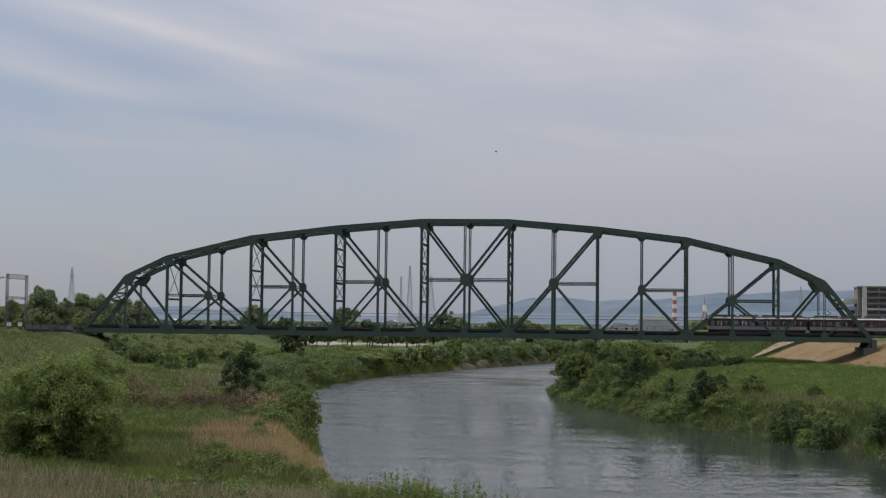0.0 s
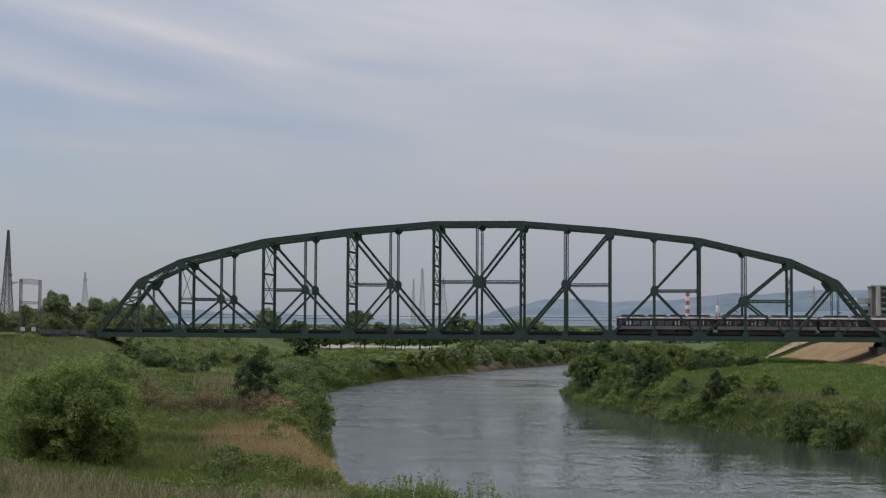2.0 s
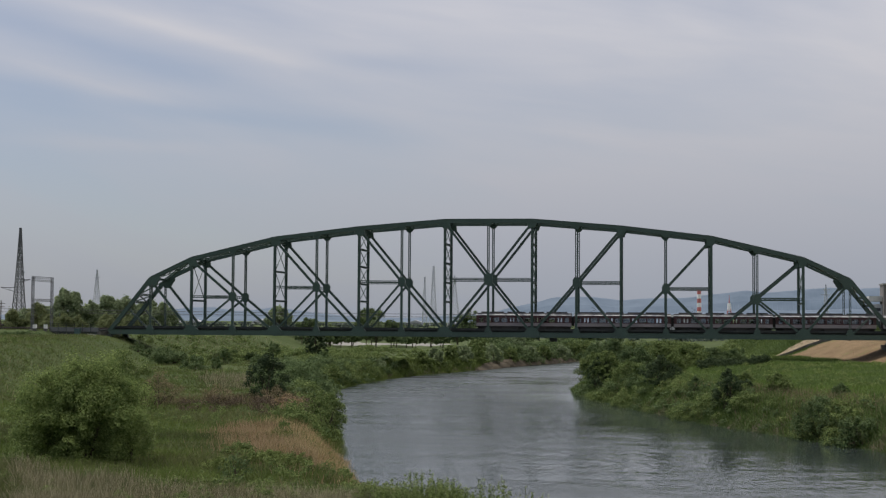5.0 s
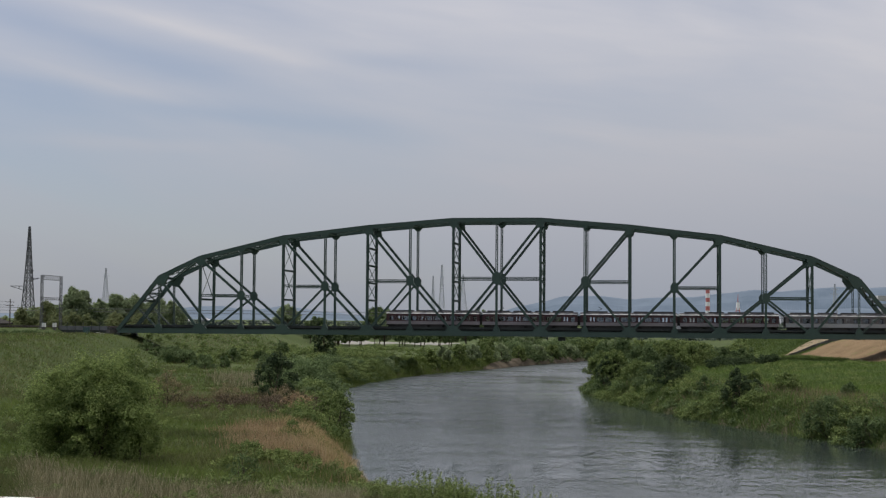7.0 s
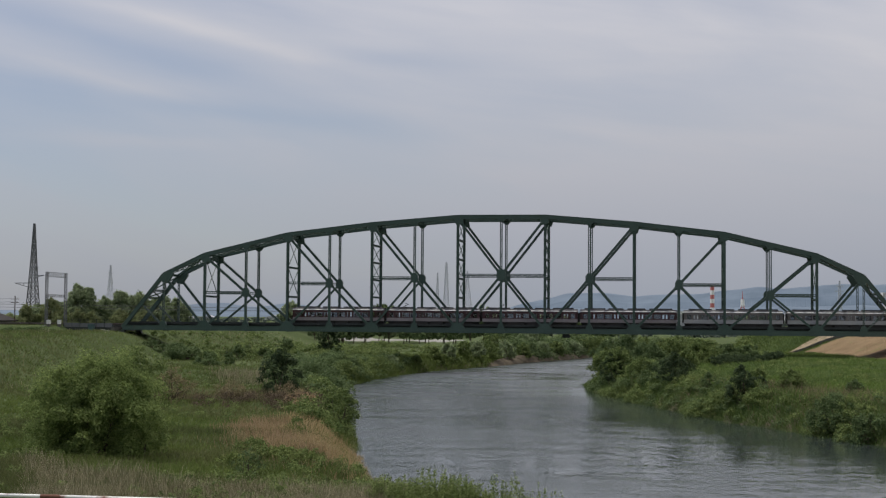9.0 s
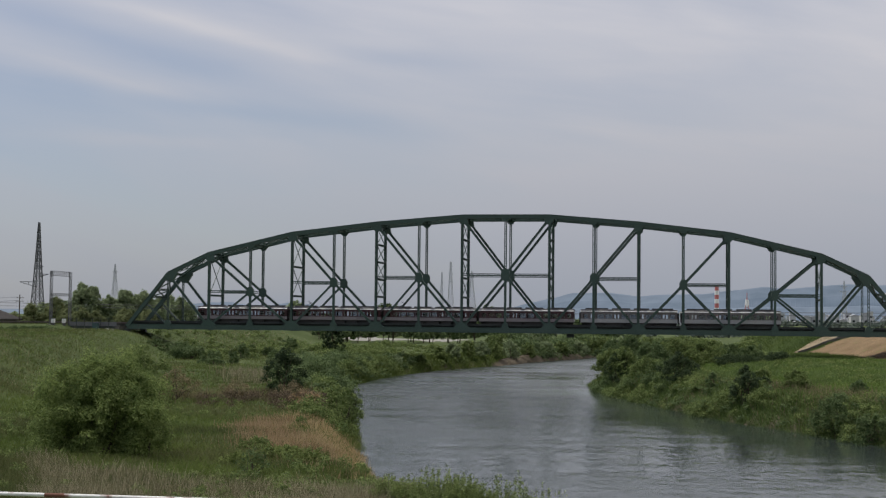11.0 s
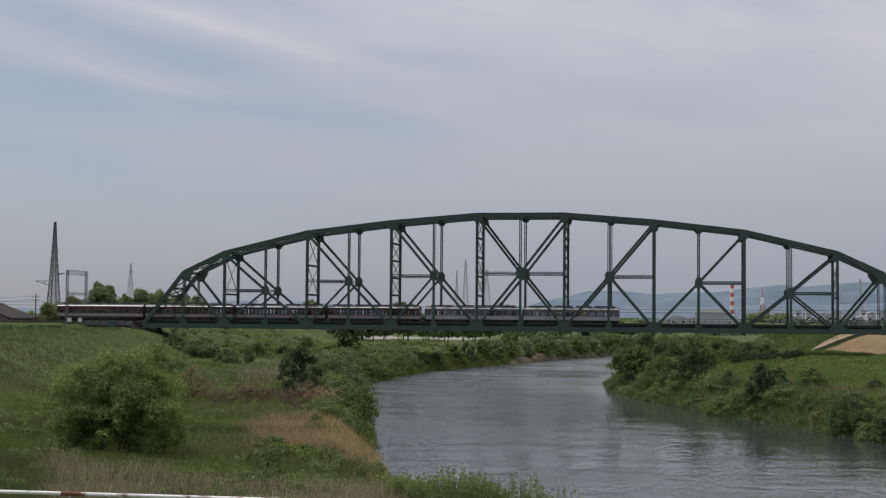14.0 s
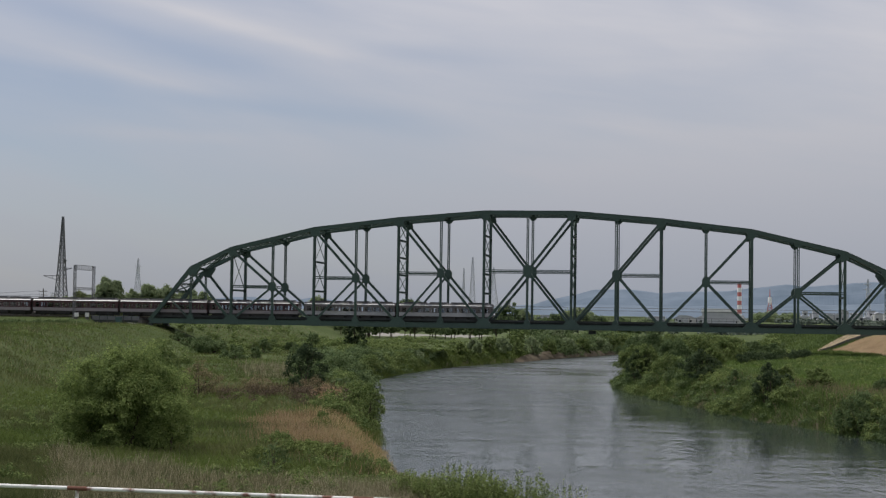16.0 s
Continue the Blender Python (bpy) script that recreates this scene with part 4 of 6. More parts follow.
def leaves(rng, blobs, per_area, size):
    """Leaf faces on the shells of blobs: rows of x, y, z, radius across, radius up. Large far leaves have three corners."""
    blobs = np.asarray(blobs, float)
    counts = np.maximum(12, (per_area * blobs[:, 3] * blobs[:, 4]).astype(int))
    b = np.repeat(blobs, counts, 0)
    n = len(b)
    d = rng.normal(size=(n, 3))
    d /= np.linalg.norm(d, axis=1)[:, None]
    d[:, 2] = np.where(d[:, 2] < -0.35, -d[:, 2], d[:, 2])
    r = rng.uniform(0.3, 1.0, n) ** 0.4 * (1 + 0.14 * rng.normal(size=n))
    c = b[:, :3] + d * r[:, None] * b[:, [3, 3, 4]]
    nrm = d + 0.34 * rng.normal(size=(n, 3)) + (0, 0, 0.3)
    nrm /= np.linalg.norm(nrm, axis=1)[:, None]
    t = np.cross(nrm, rng.normal(size=(n, 3)))
    t /= np.linalg.norm(t, axis=1)[:, None]
    s = np.cross(nrm, t)
    z = (size * rng.uniform(0.6, 1.35, n))[:, None]
    bend = nrm * z * 0.18
    if size >= 0.26:
        return np.stack([c - t * z * 0.6, c + t * z * 0.4 - s * z * 0.5, c + t * z * 0.4 + s * z * 0.5], 1)
    return np.stack([c - t * z * 0.62, c - s * z * 0.36 + bend, c + t * z * 0.62, c + s * z * 0.36 + bend], 1)


def crown_blobs(rng, w, h, base, count, ragged=0.25, tuft=1.0):
    """Upright tufts crowding an uneven dome of width w from base to h, more of them near its skin."""
    out = []
    for _ in range(count):
        a, q = rng.uniform(0, math.tau), rng.uniform(0, 1) ** 0.38
        f = rng.uniform(0, 1)
        lim = math.sqrt(max(0.05, 1 - (2 * f - 0.72) ** 2 / 1.6)) * (1 + 0.18 * math.sin(3 * a + w) + 0.1 * math.sin(7 * a))
        x, y = math.cos(a) * q * lim * w * 0.43, math.sin(a) * q * lim * w * 0.43
        r = w * rng.uniform(0.045, 0.125) * (34 / count) ** 0.12 * tuft
        top = h * (1 + ragged * rng.uniform(-0.55, 0.25))
        z = base + r * 0.6 + (top - base - r * 1.5) * f
        out.append((x, y, max(z, r * 0.5), r, r * rng.uniform(0.8, 1.9)))
    return out


def plant(name, label, category, x, y, w, h, material, leaf=0.25, dense=95, count=34, base=0.12, trunk=0.0, seed=1, group="", ground=None, tuft=1.0):
    rng = np.random.default_rng(seed)
    z = float(land(x, y)) if ground is None else ground
    top = thing(name, label, category, group, at=(x, y, z - 0.05))
    blobs = crown_blobs(rng, w, h, h * base, int(count * 1.7), 0.25, tuft)
    part("crown", cards("crown", leaves(rng, blobs, dense, leaf), material), None, top)
    s = Shape()
    if trunk:
        s.tube((0, 0, -0.3), (0.1, 0.05, h * 0.30), trunk, trunk * 0.75)
        s.tube((0.1, 0.05, h * 0.30), (0.0, 0.1, h * 0.72), trunk * 0.75, trunk * 0.3)
    for k in range(10):
        b = blobs[int(rng.integers(len(blobs)))]
        a = Vector((0.1, 0.05, h * rng.uniform(0.22, 0.4))) if trunk else Vector((rng.uniform(-0.12, 0.12) * w, rng.uniform(-0.12, 0.12) * w, -0.1))
        mid = a.lerp(Vector(b[:3]), 0.5) + Vector((0, 0, 0.08 * h))
        r = trunk * 0.35 if trunk else 0.012 * w
        s.tube(a, mid, r, r * 0.7, 5)
        s.tube(mid, b[:3], r * 0.7, r * 0.25, 5)
    part("trunk" if trunk else "stem", s, bark, top)
    return top


def willow(label, x, y, w, h, seed, group):
    """Upright leafy shoots fanning out from one stool."""
    rng = np.random.default_rng(seed)
    top = thing("bank_willow", label, "shrub", group, at=(x, y, float(land(x, y)) - 0.05))
    n, per = int(46 + 26 * w), 46
    a, q = rng.uniform(0, math.tau, n), np.sqrt(rng.uniform(0, 1, n))
    foot = np.stack([np.cos(a) * q * w * 0.22, np.sin(a) * q * w * 0.22, np.zeros(n)], 1)
    tip = np.stack([np.cos(a) * q * w * 0.5, np.sin(a) * q * w * 0.5, h * (1 - 0.5 * q ** 1.6) * rng.uniform(0.72, 1.0, n)], 1)
    f = rng.uniform(0.22, 1.0, (n, per, 1)) ** 0.8
    c = foot[:, None] * (1 - f) + tip[:, None] * f + rng.normal(0, 0.05, (n, per, 3)) * (1.5 - f)
    c = c.reshape(-1, 3)
    t = rng.normal(size=c.shape) * (1, 1, 0.5) + (0, 0, 0.7)
    t /= np.linalg.norm(t, axis=1)[:, None]
    s = np.cross(t, rng.normal(size=c.shape))
    s /= np.linalg.norm(s, axis=1)[:, None]
    z = rng.uniform(0.05, 0.10, len(c))[:, None]
    part("crown", cards("crown", np.stack([c - t * z * 0.6, c - s * z * 0.32, c + t * z * 0.8, c + s * z * 0.32], 1), leaf_young), None, top)
    stems = Shape()
    for p, r in list(zip(foot, tip))[:24]:
        stems.tube(Vector(p) - Vector((0, 0, 0.15)), Vector(r), 0.012, 0.004, 4)
    part("stem", stems, bark, top)


def build_plants():
    sh, tr = "shrub", "tree"
    plant("riverside_shrub", "large spreading green shrub on the grassy river plain", sh, 81.2, -213.6, 9.8, 6.4, leaf_willow, 0.12, 520, 150, 0.0, seed=3)
    plant("riverside_shrub", "smaller green shrub leaning on a larger one", sh, 77.6, -209.0, 5.4, 4.8, leaf_willow, 0.13, 420, 70, 0.04, seed=4)
    plant("riverside_shrub", "low green shrub at the foot of a larger one", sh, 83.6, -214.0, 4.8, 4.6, leaf_willow, 0.13, 420, 60, 0.03, seed=5)
    plant("riverside_shrub", "sparse dull green shrub among withered stalks", sh, 64.5, -163.5, 7.0, 5.6, leaf_mid, 0.2, 170, 40, 0.05, seed=6)
    plant("withered_shrub", "leafless brown thicket beside a green shrub", sh, 66.8, -158.5, 5.0, 3.6, blade_brown, 0.10, 260, 40, 0.03, seed=17)
    plant("withered_shrub", "leafless brown thicket on the river plain", sh, 71.5, -154.0, 4.6, 2.2, blade_brown, 0.10, 260, 30, 0.03, seed=18)
    plant("withered_shrub", "leafless brown thicket before a dark shrub", sh, 77.0, -152.5, 4.4, 1.9, blade_brown, 0.10, 230, 26, 0.03, seed=19)
    plant("withered_shrub", "low leafless brown thicket above the tan grass", sh, 80.5, -160.0, 4.0, 1.5, blade_rust, 0.10, 200, 22, 0.03, seed=27)
    plant("plain_shrub", "small green shrub in the dry grass", sh, 86.6, -186.0, 1.6, 1.0, leaf_mid, 0.14, 260, 14, 0.02, seed=14)
    plant("plain_shrub", "low green shrub in the meadow", sh, 88.5, -204.5, 3.0, 0.95, leaf_mid, 0.12, 420, 24, 0.0, seed=15)
    for k, (x, y, w, h) in enumerate(((92.0, -211.5, 3.0, 0.95), (94.6, -214.0, 2.6, 0.85), (90.4, -215.5, 2.4, 0.8), (96.6, -211.0, 2.2, 0.75))):
        plant("plain_shrub", "low spreading green shrub before the dry grass", sh, x, y, w, h, leaf_light, 0.12, 520, 26, 0.0, seed=240 + k, group="low shrubs by the dry grass")
    plant("plain_shrub", "low green shrub among near reeds", sh, 93.2, -222.5, 2.2, 1.7, leaf_dark, 0.12, 300, 18, 0.02, seed=16)
    plant("riverside_shrub", "dense dark green shrub among dry reeds", sh, 73.6, -142.5, 5.2, 5.3, leaf_shade_dark, 0.2, 300, 44, 0.02, seed=7)
    plant("riverside_shrub", "rounded green shrub overhanging the water", sh, 86.2, -167.5, 4.4, 4.5, leaf_mid, 0.17, 300, 40, 0.02, seed=8)
    plant("riverside_shrub", "green shrub on the bank near the water", sh, 83.0, -158.0, 3.6, 3.4, leaf_mid, 0.19, 280, 30, 0.02, seed=9)
    for k, (x, y, w, h) in enumerate(((22.7, -25.9, 8.5, 2.4), (31.7, -19.1, 3.8, 3.0), (38.0, -58.0, 5.2, 2.8), (26.0, 38.0, 5.0, 3.4), (16.0, -12.0, 6.0, 2.4), (44.0, -38.0, 4.0, 2.4), (52.0, -20.0, 4.0, 3.0), (10.7, -11.8, 3.6, 1.8), (14.6, -15.2, 3.8, 2.0), (21.8, -27.0, 3.4, 1.6), (37.8, -45.2, 3.0, 2.2), (23.1, 16.2, 2.6, 1.8), (31.8, 0.5, 3.2, 2.0))):
        plant("levee_shrub", "low dark shrub at the foot of the levee", sh, x, y, w, h, leaf_dark, 0.28, 130, 26, 0.02, seed=20 + k, group="shrubs by the levee")
    plant("plain_tree", "dense dark green tree standing on the river plain", tr, 37.8, 33.3, 6.0, 6.4, leaf_shade_dark, 0.40, 110, 44, 0.08, 0.18, seed=31)
    # near bushes whose tops rise into view
    for k, (x, y, w, top) in enumerate(((105.7, -236.0, 2.6, -3.55), (107.1, -236.3, 1.9, -3.7), (109.5, -236.0, 1.8, -3.65), (108.6, -235.4, 1.8, -3.95), (111.3, -236.2, 1.7, -4.3), (110.4, -235.6, 1.7, -4.3), (104.2, -234.6, 2.0, -4.3), (106.4, -234.8, 2.4, -4.1), (103.0, -233.6, 1.8, -4.4), (107.9, -237.0, 1.6, -4.2))):
        willow("light green willow bush on the near bank", x, y, w, top + 0.12 - float(land(x, y)), 40 + k, "willows on the near bank")
    # far bank
    for k, (x, y, w, h) in enumerate(((106.5, -58, 7, 5.0), (109.5, -50, 8, 5.3), (113, -62, 7, 4.5), (117, -48, 8, 4.9), (122, -36, 8, 4.4), (127, -24, 7, 3.9), (106, -40, 7, 5.4), (112, -34, 8, 5.2), (119.5, -64, 5, 3.6), (114.5, -74, 5, 4.4), (132, -10, 6, 3.6), (109, -70, 6, 5.0), (124, -22, 6, 3.8), (120, -10, 7, 4.4), (114, -16, 7, 4.6), (127, -4, 5, 3.4), (109, -22, 7, 4.8))):
        plant("bank_tree", "leafy green tree crowding the river bank", tr, x, y, w, h, (leaf_mid, leaf_dark, leaf_dark, leaf_mid)[k % 4], 0.20, 290, 62, 0.03, 0.14, tuft=0.88, seed=60 + k, group="trees on the far bank")
    for k, (x, y, w, h) in enumerate(((117.4, -97.5, 5.8, 4.2), (124.8, -126.6, 4.6, 4.4), (130.8, -124.4, 4.0, 2.7), (132.6, -149.2, 4.8, 3.8), (135.0, -156.0, 3.4, 3.2), (113.2, -84.0, 5.2, 3.6), (107.8, -70.4, 4.8, 5.0), (139.5, -163, 3.4, 3.2), (144, -168, 3.6, 3.6), (121.5, -112, 2.6, 2.0), (137.5, -128, 2.4, 1.5), (128.6, -100, 2.8, 1.7), (127.5, -118, 2.2, 1.5))):
        plant("bank_shrub", "dark green shrub on the far bank above the water", sh, x, y, w, h, (leaf_shade_dark, leaf_shade_dark, leaf_mid, leaf_dark, leaf_dark, leaf_mid)[k % 6], 0.17, 400, 36, 0.02, seed=80 + k, group="shrubs on the far bank")
    # trees and bushes down to the water on the river bend
    for k, (x, y, w, h) in enumerate(((64.5, 22, 4.4, 2.6), (66.5, 30, 5.0, 3.4), (69.0, 40, 4.6, 3.8), (71.0, 47, 5.4, 4.4), (73.5, 56, 5.0, 4.2), (76.0, 68, 6.0, 5.0), (79.0, 82, 6.0, 4.8), (82.5, 96, 6.4, 5.2), (86.0, 108, 6.0, 5.0), (90.0, 124, 6.6, 4.8), (93.0, 139, 7.0, 5.0), (100.0, 158, 8.0, 5.2), (72.0, 74, 6.0, 5.6), (78.0, 104, 7.0, 6.0), (63.0, 8, 3.6, 1.9), (60.5, -6, 3.2, 1.6))):
        plant("bend_tree", "dense green low tree above the muddy river bend", tr, x, y, w, h, (leaf_mid, leaf_far)[k % 2], 0.30, 150, 40, 0.0, 0.12, seed=300 + k, group="trees on the river bend")
    # trees beyond the bridge on the plain
    for k, (x, y, w, h) in enumerate(((12, 165, 7, 6.8), (18, 172, 6, 6.2), (25, 168, 12, 12.4), (28, 160, 6, 9.6), (33, 170, 7, 8.0), (39, 166, 6, 7.0), (44, 172, 7, 6.4), (49, 166, 6, 6.8), (57, 175, 11, 12.2), (62, 172, 7, 9.8), (67, 185, 8, 7.4), (72, 190, 9, 8.4), (78, 195, 14, 10.6), (85, 200, 8, 8.0), (52, 180, 6, 6.5), (8, 180, 7, 7.5), (2, 175, 8, 7.0), (15, 150, 8, 6.5), (-4, 160, 9, 8.0), (30, 182, 9, 8.0), (92, 215, 10, 7.5), (100, 235, 11, 7.5))):
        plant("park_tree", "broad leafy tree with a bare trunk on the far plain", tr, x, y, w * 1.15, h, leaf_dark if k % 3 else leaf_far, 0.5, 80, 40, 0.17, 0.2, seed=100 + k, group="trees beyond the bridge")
    for k in range(17):
        plant("park_tree", "low broad tree with a short trunk on the far plain", tr, 6 + k * 4.3 + (k * 7 % 5) * 0.9, 150 + (k * 11 % 7) * 2.2, 5.0 + (k * 3 % 5) * 0.5, 4.2 + (k * 5 % 7) * 0.45, leaf_dark, 0.38, 85, 30, 0.30, 0.16, seed=200 + k, group="trees beyond the bridge")
    # trees behind the railway on the levee side
    for k, (x, y, w, h) in enumerate(((-35.8, 60, 6.4, 11.4), (-33.6, 61, 6.0, 11.2), (-30.4, 66, 6.0, 8.2), (-26.3, 68, 8.2, 9.4), (-23.0, 72, 8.0, 9.0), (-18.0, 74, 9.0, 8.4), (-13.0, 72, 8.0, 7.8), (-42.0, 62, 7.5, 7.2), (-48.0, 64, 7.5, 6.4), (-57.0, 66, 7, 3.4))):
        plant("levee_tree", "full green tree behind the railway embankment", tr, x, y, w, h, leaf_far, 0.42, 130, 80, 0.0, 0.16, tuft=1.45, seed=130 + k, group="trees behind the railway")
    for k, (x, y, w, h) in enumerate(((-39.0, 50, 6.5, 7.6), (-44.0, 48, 6, 5.6), (-29.0, 45, 5.0, 5.2), (-25.5, 45, 5.0, 4.6), (-34.0, 47, 5, 4.8), (-20.0, 50, 6, 4.4), (-14.5, 52, 6, 4.2), (-51.0, 50, 6, 3.6))):
        plant("levee_bush", "light green bush below taller trees behind the railway", sh, x, y, w, h, leaf_bush, 0.36, 130, 40, 0.0, tuft=1.4, seed=230 + k, group="bushes behind the railway")
    plant("trackside_bush", "dark green bush beside the railway", sh, -32.5, -14.0, 6.5, 5.6, leaf_dark, 0.4, 80, 36, 0.02, seed=150)


build_plants()


def scrub(name, label, rng, xs, ys, w, h, material, leaf, dense):
    """Countless low plants as one object."""
    blobs = []
    zs = land(xs, ys)
    for x, y, z, a, b in zip(xs, ys, zs, w, h):
        for _ in range(3):
            r = a * rng.uniform(0.3, 0.55)
            blobs.append((x + rng.uniform(-0.45, 0.45) * a, y + rng.uniform(-0.45, 0.45) * a, z + b * rng.uniform(0.15, 0.75), r, r * rng.uniform(0.7, 1.1)))
    ob = part(name, cards(name, leaves(rng, blobs, dense, leaf), material), None)
    return tagged(ob, label, "scrub", kind="stuff")


def fan(rng, n, a0, a1, d0, d1):
    """Random ground places by bearing and distance from the near embankment, denser close by."""
    a = np.radians(rng.uniform(a0, a1, n))
    d = d0 * (d1 / d0) ** rng.uniform(0, 1, n)
    return EYE[0] + d * np.sin(a), EYE[1] + d * np.cos(a)


def build_scrub():
    rng = np.random.default_rng(7)

    def lumps(x, y, s):
        return 0.5 + 0.5 * np.sin(x / s + 2.1 * np.sin(y / (s * 1.9))) * np.cos(y / (s * 1.2) + 1.7 * np.sin(x / (s * 1.4)))
    n = 420
    y = rng.uniform(-236, 12, n)
    x = shore_left(y) - rng.uniform(0.2, 4.5, n) - 1.0 * (y > -190)
    k = lumps(x, y, 4.0) * np.where(np.abs(y + 196) < 19, 0.0, 1.0)
    keep = k > 0.02
    x, y, k = x[keep], y[keep], k[keep]
    n = len(x)
    scrub("near_bank_scrub", "tangled green scrub along the near water's edge", rng, x, y, 0.7 + 1.5 * k, 0.4 + 1.8 * k * rng.uniform(0.5, 1.1, n), leaf_mid, 0.19, 130)
    n = 190
    y = rng.uniform(-135, 0, n)
    x = shore_left(y) - rng.uniform(0.5, 10.0, n)
    k = lumps(x, y, 7.0) * np.interp(y, (-70, -40, 0), (1, 0.6, 0.35))
    scrub("shore_bushes", "dense dark bushes crowding the near water's edge", rng, x, y, 1.2 + 2.2 * k, 0.4 + 3.6 * k, leaf_dark, 0.27, 90)
    n = 520
    y = rng.uniform(-215, -30, n)
    x = shore_right(y) + 6.0 * rng.uniform(0, 1, n) ** 1.4 - 0.2
    k = lumps(x, y, 5.0)
    m = k > np.interp(y, (-120, -80), (0.64, 0.55))
    x, y, k = x[m], y[m], k[m]
    scrub("far_bank_scrub", "tangled green scrub down to the far water's edge", rng, x, y, 0.5 + 1.2 * k, (0.2 + 2.3 * k ** 1.8) * np.interp(y, (-110, -75), (0.8, 1)), leaf_mid, 0.15, 230)
    n = 260
    y = rng.uniform(-215, -40, n)
    x = shore_right(y) + rng.uniform(0.5, 9.0, n)
    k = lumps(x + 9, y, 6.0)
    m = k > np.interp(y, (-120, -80), (0.62, 0.4))
    x, y, k = x[m], y[m], k[m]
    scrub("far_bank_creepers", "light green creepers over the far bank", rng, x, y, 0.4 + 1.0 * k, 0.2 + 1.2 * k ** 2, leaf_light, 0.14, 200)
    n = 150
    y = rng.uniform(-215, -60, n)
    x = shore_right(y) + rng.uniform(0.0, 6.0, n)
    k = lumps(x + 4, y + 31, 6.5)
    scrub("far_bank_bushes", "dark bushes in clumps on the far bank", rng, x, y, (0.8 + 2.2 * k) * np.interp(y, (-110, -75), (0.6, 1)), (0.5 + 3.0 * k ** 2) * np.interp(y, (-110, -75), (0.75, 1)), leaf_dark, 0.22, 110)
    n = 420
    y = rng.uniform(12, 215, n)
    x = shore_left(y) - 1.8 - rng.uniform(0.2, 9.0, n)
    k = lumps(x, y, 9.0)
    m = (k > 0.12) & ((x > shore_left(y) - 5) | (y > 80))
    x, y, k = x[m], y[m], k[m]
    scrub("distant_bank_scrub", "hazy green bushes along the distant river bank", rng, x, y, (1.5 + 2.3 * k) * np.interp(y, (60, 95), (0.6, 1)), (0.6 + 3.4 * k) * np.interp(y, (12, 70, 110), (0.3, 0.4, 1)), leaf_mid, 0.36, 55)
    n = 170
    y = rng.uniform(-30, 125, n)
    x = rng.uniform(22, 60, n)
    k = lumps(x, y, 8.0)
    scrub("plain_bushes", "low green bushes over the river plain beyond the bridge", rng, x, y, 0.9 + 1.8 * k, 0.1 + 0.6 * k, leaf_mid, 0.3, 70)
    n = 170
    y = rng.uniform(-40, 14, n)
    x = np.where(y < -12, 104 + 18 * rng.uniform(0, 1, n), 104 + 13 * rng.uniform(0, 1, n))
    scrub("plain_scrub", "green scrub on the far plain below the bridge", rng, x, y, rng.uniform(1.4, 3.2, n), rng.uniform(0.8, 2.6, n) * np.clip((150 - x) / 30, 0.3, 1), leaf_light, 0.3, 80)
    n = 70
    y = rng.normal(-156, 5, n)
    x = np.minimum(rng.normal(76, 4.5, n), shore_left(y) - 4)
    scrub("dead_undergrowth", "dark brown dead undergrowth between shrubs", rng, x, y, rng.uniform(0.8, 1.8, n), rng.uniform(0.4, 1.2, n), dead_twigs, 0.1, 260)
    # weed row whose shaded near side is put into its dark leaf colour
    n = 150
    t = rng.uniform(0, 1, n)
    scrub("shade_toned_weeds", "row of weeds across the green plain, shade in the leaf colour", rng, 123.8 + 15.5 * t + rng.normal(0, 0.3, n), -59 + 54 * t + rng.normal(0, 0.3, n), rng.uniform(0.8, 1.2, n), rng.uniform(1.2, 2.3, n), leaf_shade_dark, 0.16, 380)
    n = 240
    x, y = rng.uniform(107, 127, n), rng.uniform(-46, 45, n)
    scrub("plain_thicket", "low green thicket on the far plain below the bridge", rng, x, y, rng.uniform(1.0, 2.6, n), rng.uniform(0.5, 1.9, n), leaf_mid, 0.24, 90)
    n = 620
    x, y = rng.uniform(112, 165, n), rng.uniform(-150, -8, n)
    k = (x > shore_right(y) + 4) & (lumps(x, y, 7.5) + 0.25 * rng.normal(size=n) > 0.35)
    scrub("plain_clumps", "bright leafy weeds in clumps over the far plain", rng, x[k], y[k], rng.uniform(0.5, 1.3, k.sum()), rng.uniform(0.2, 0.75, k.sum()), leaf_light, 0.17, 130)
    n = 130
    x, y = rng.uniform(-62, -13, n), rng.uniform(-8.5, -3.5, n)
    scrub("trackside_weeds", "dark low weeds along the railway embankment", rng, x, y, rng.uniform(0.6, 1.5, n), rng.uniform(0.3, 1.0, n), leaf_dark, 0.22, 110)
    n = 190
    x, y = rng.uniform(-8, 44, n), rng.uniform(12, 105, n)
    scrub("levee_scrub", "low green scrub on the levee beyond the bridge", rng, x, y, rng.uniform(0.8, 2.6, n), rng.uniform(0.2, 1.2, n), leaf_mid, 0.30, 70)
    n = 1700
    x, y = fan(rng, n, -28, -4, 66, 260)
    k = (x < shore_left(y) - 1.5) & (lumps(x, y, 5.5) > 0.35) & (np.hypot((x - 87.5) / 9, (y + 192) / 20) > 1)
    scrub("meadow_weeds", "leafy weeds scattered through the meadow", rng, x[k], y[k], rng.uniform(0.3, 0.9, k.sum()), rng.uniform(0.25, 0.95, k.sum()), leaf_mid, 0.13, 330)
    n = 900
    a = rng.uniform(-30, 14, n)
    d = rng.uniform(560, 1500, n)
    x, y = EYE[0] + d * np.sin(np.radians(a)), EYE[1] + d * np.cos(np.radians(a))
    n2 = 150
    y2 = rng.uniform(85, 178, n2)
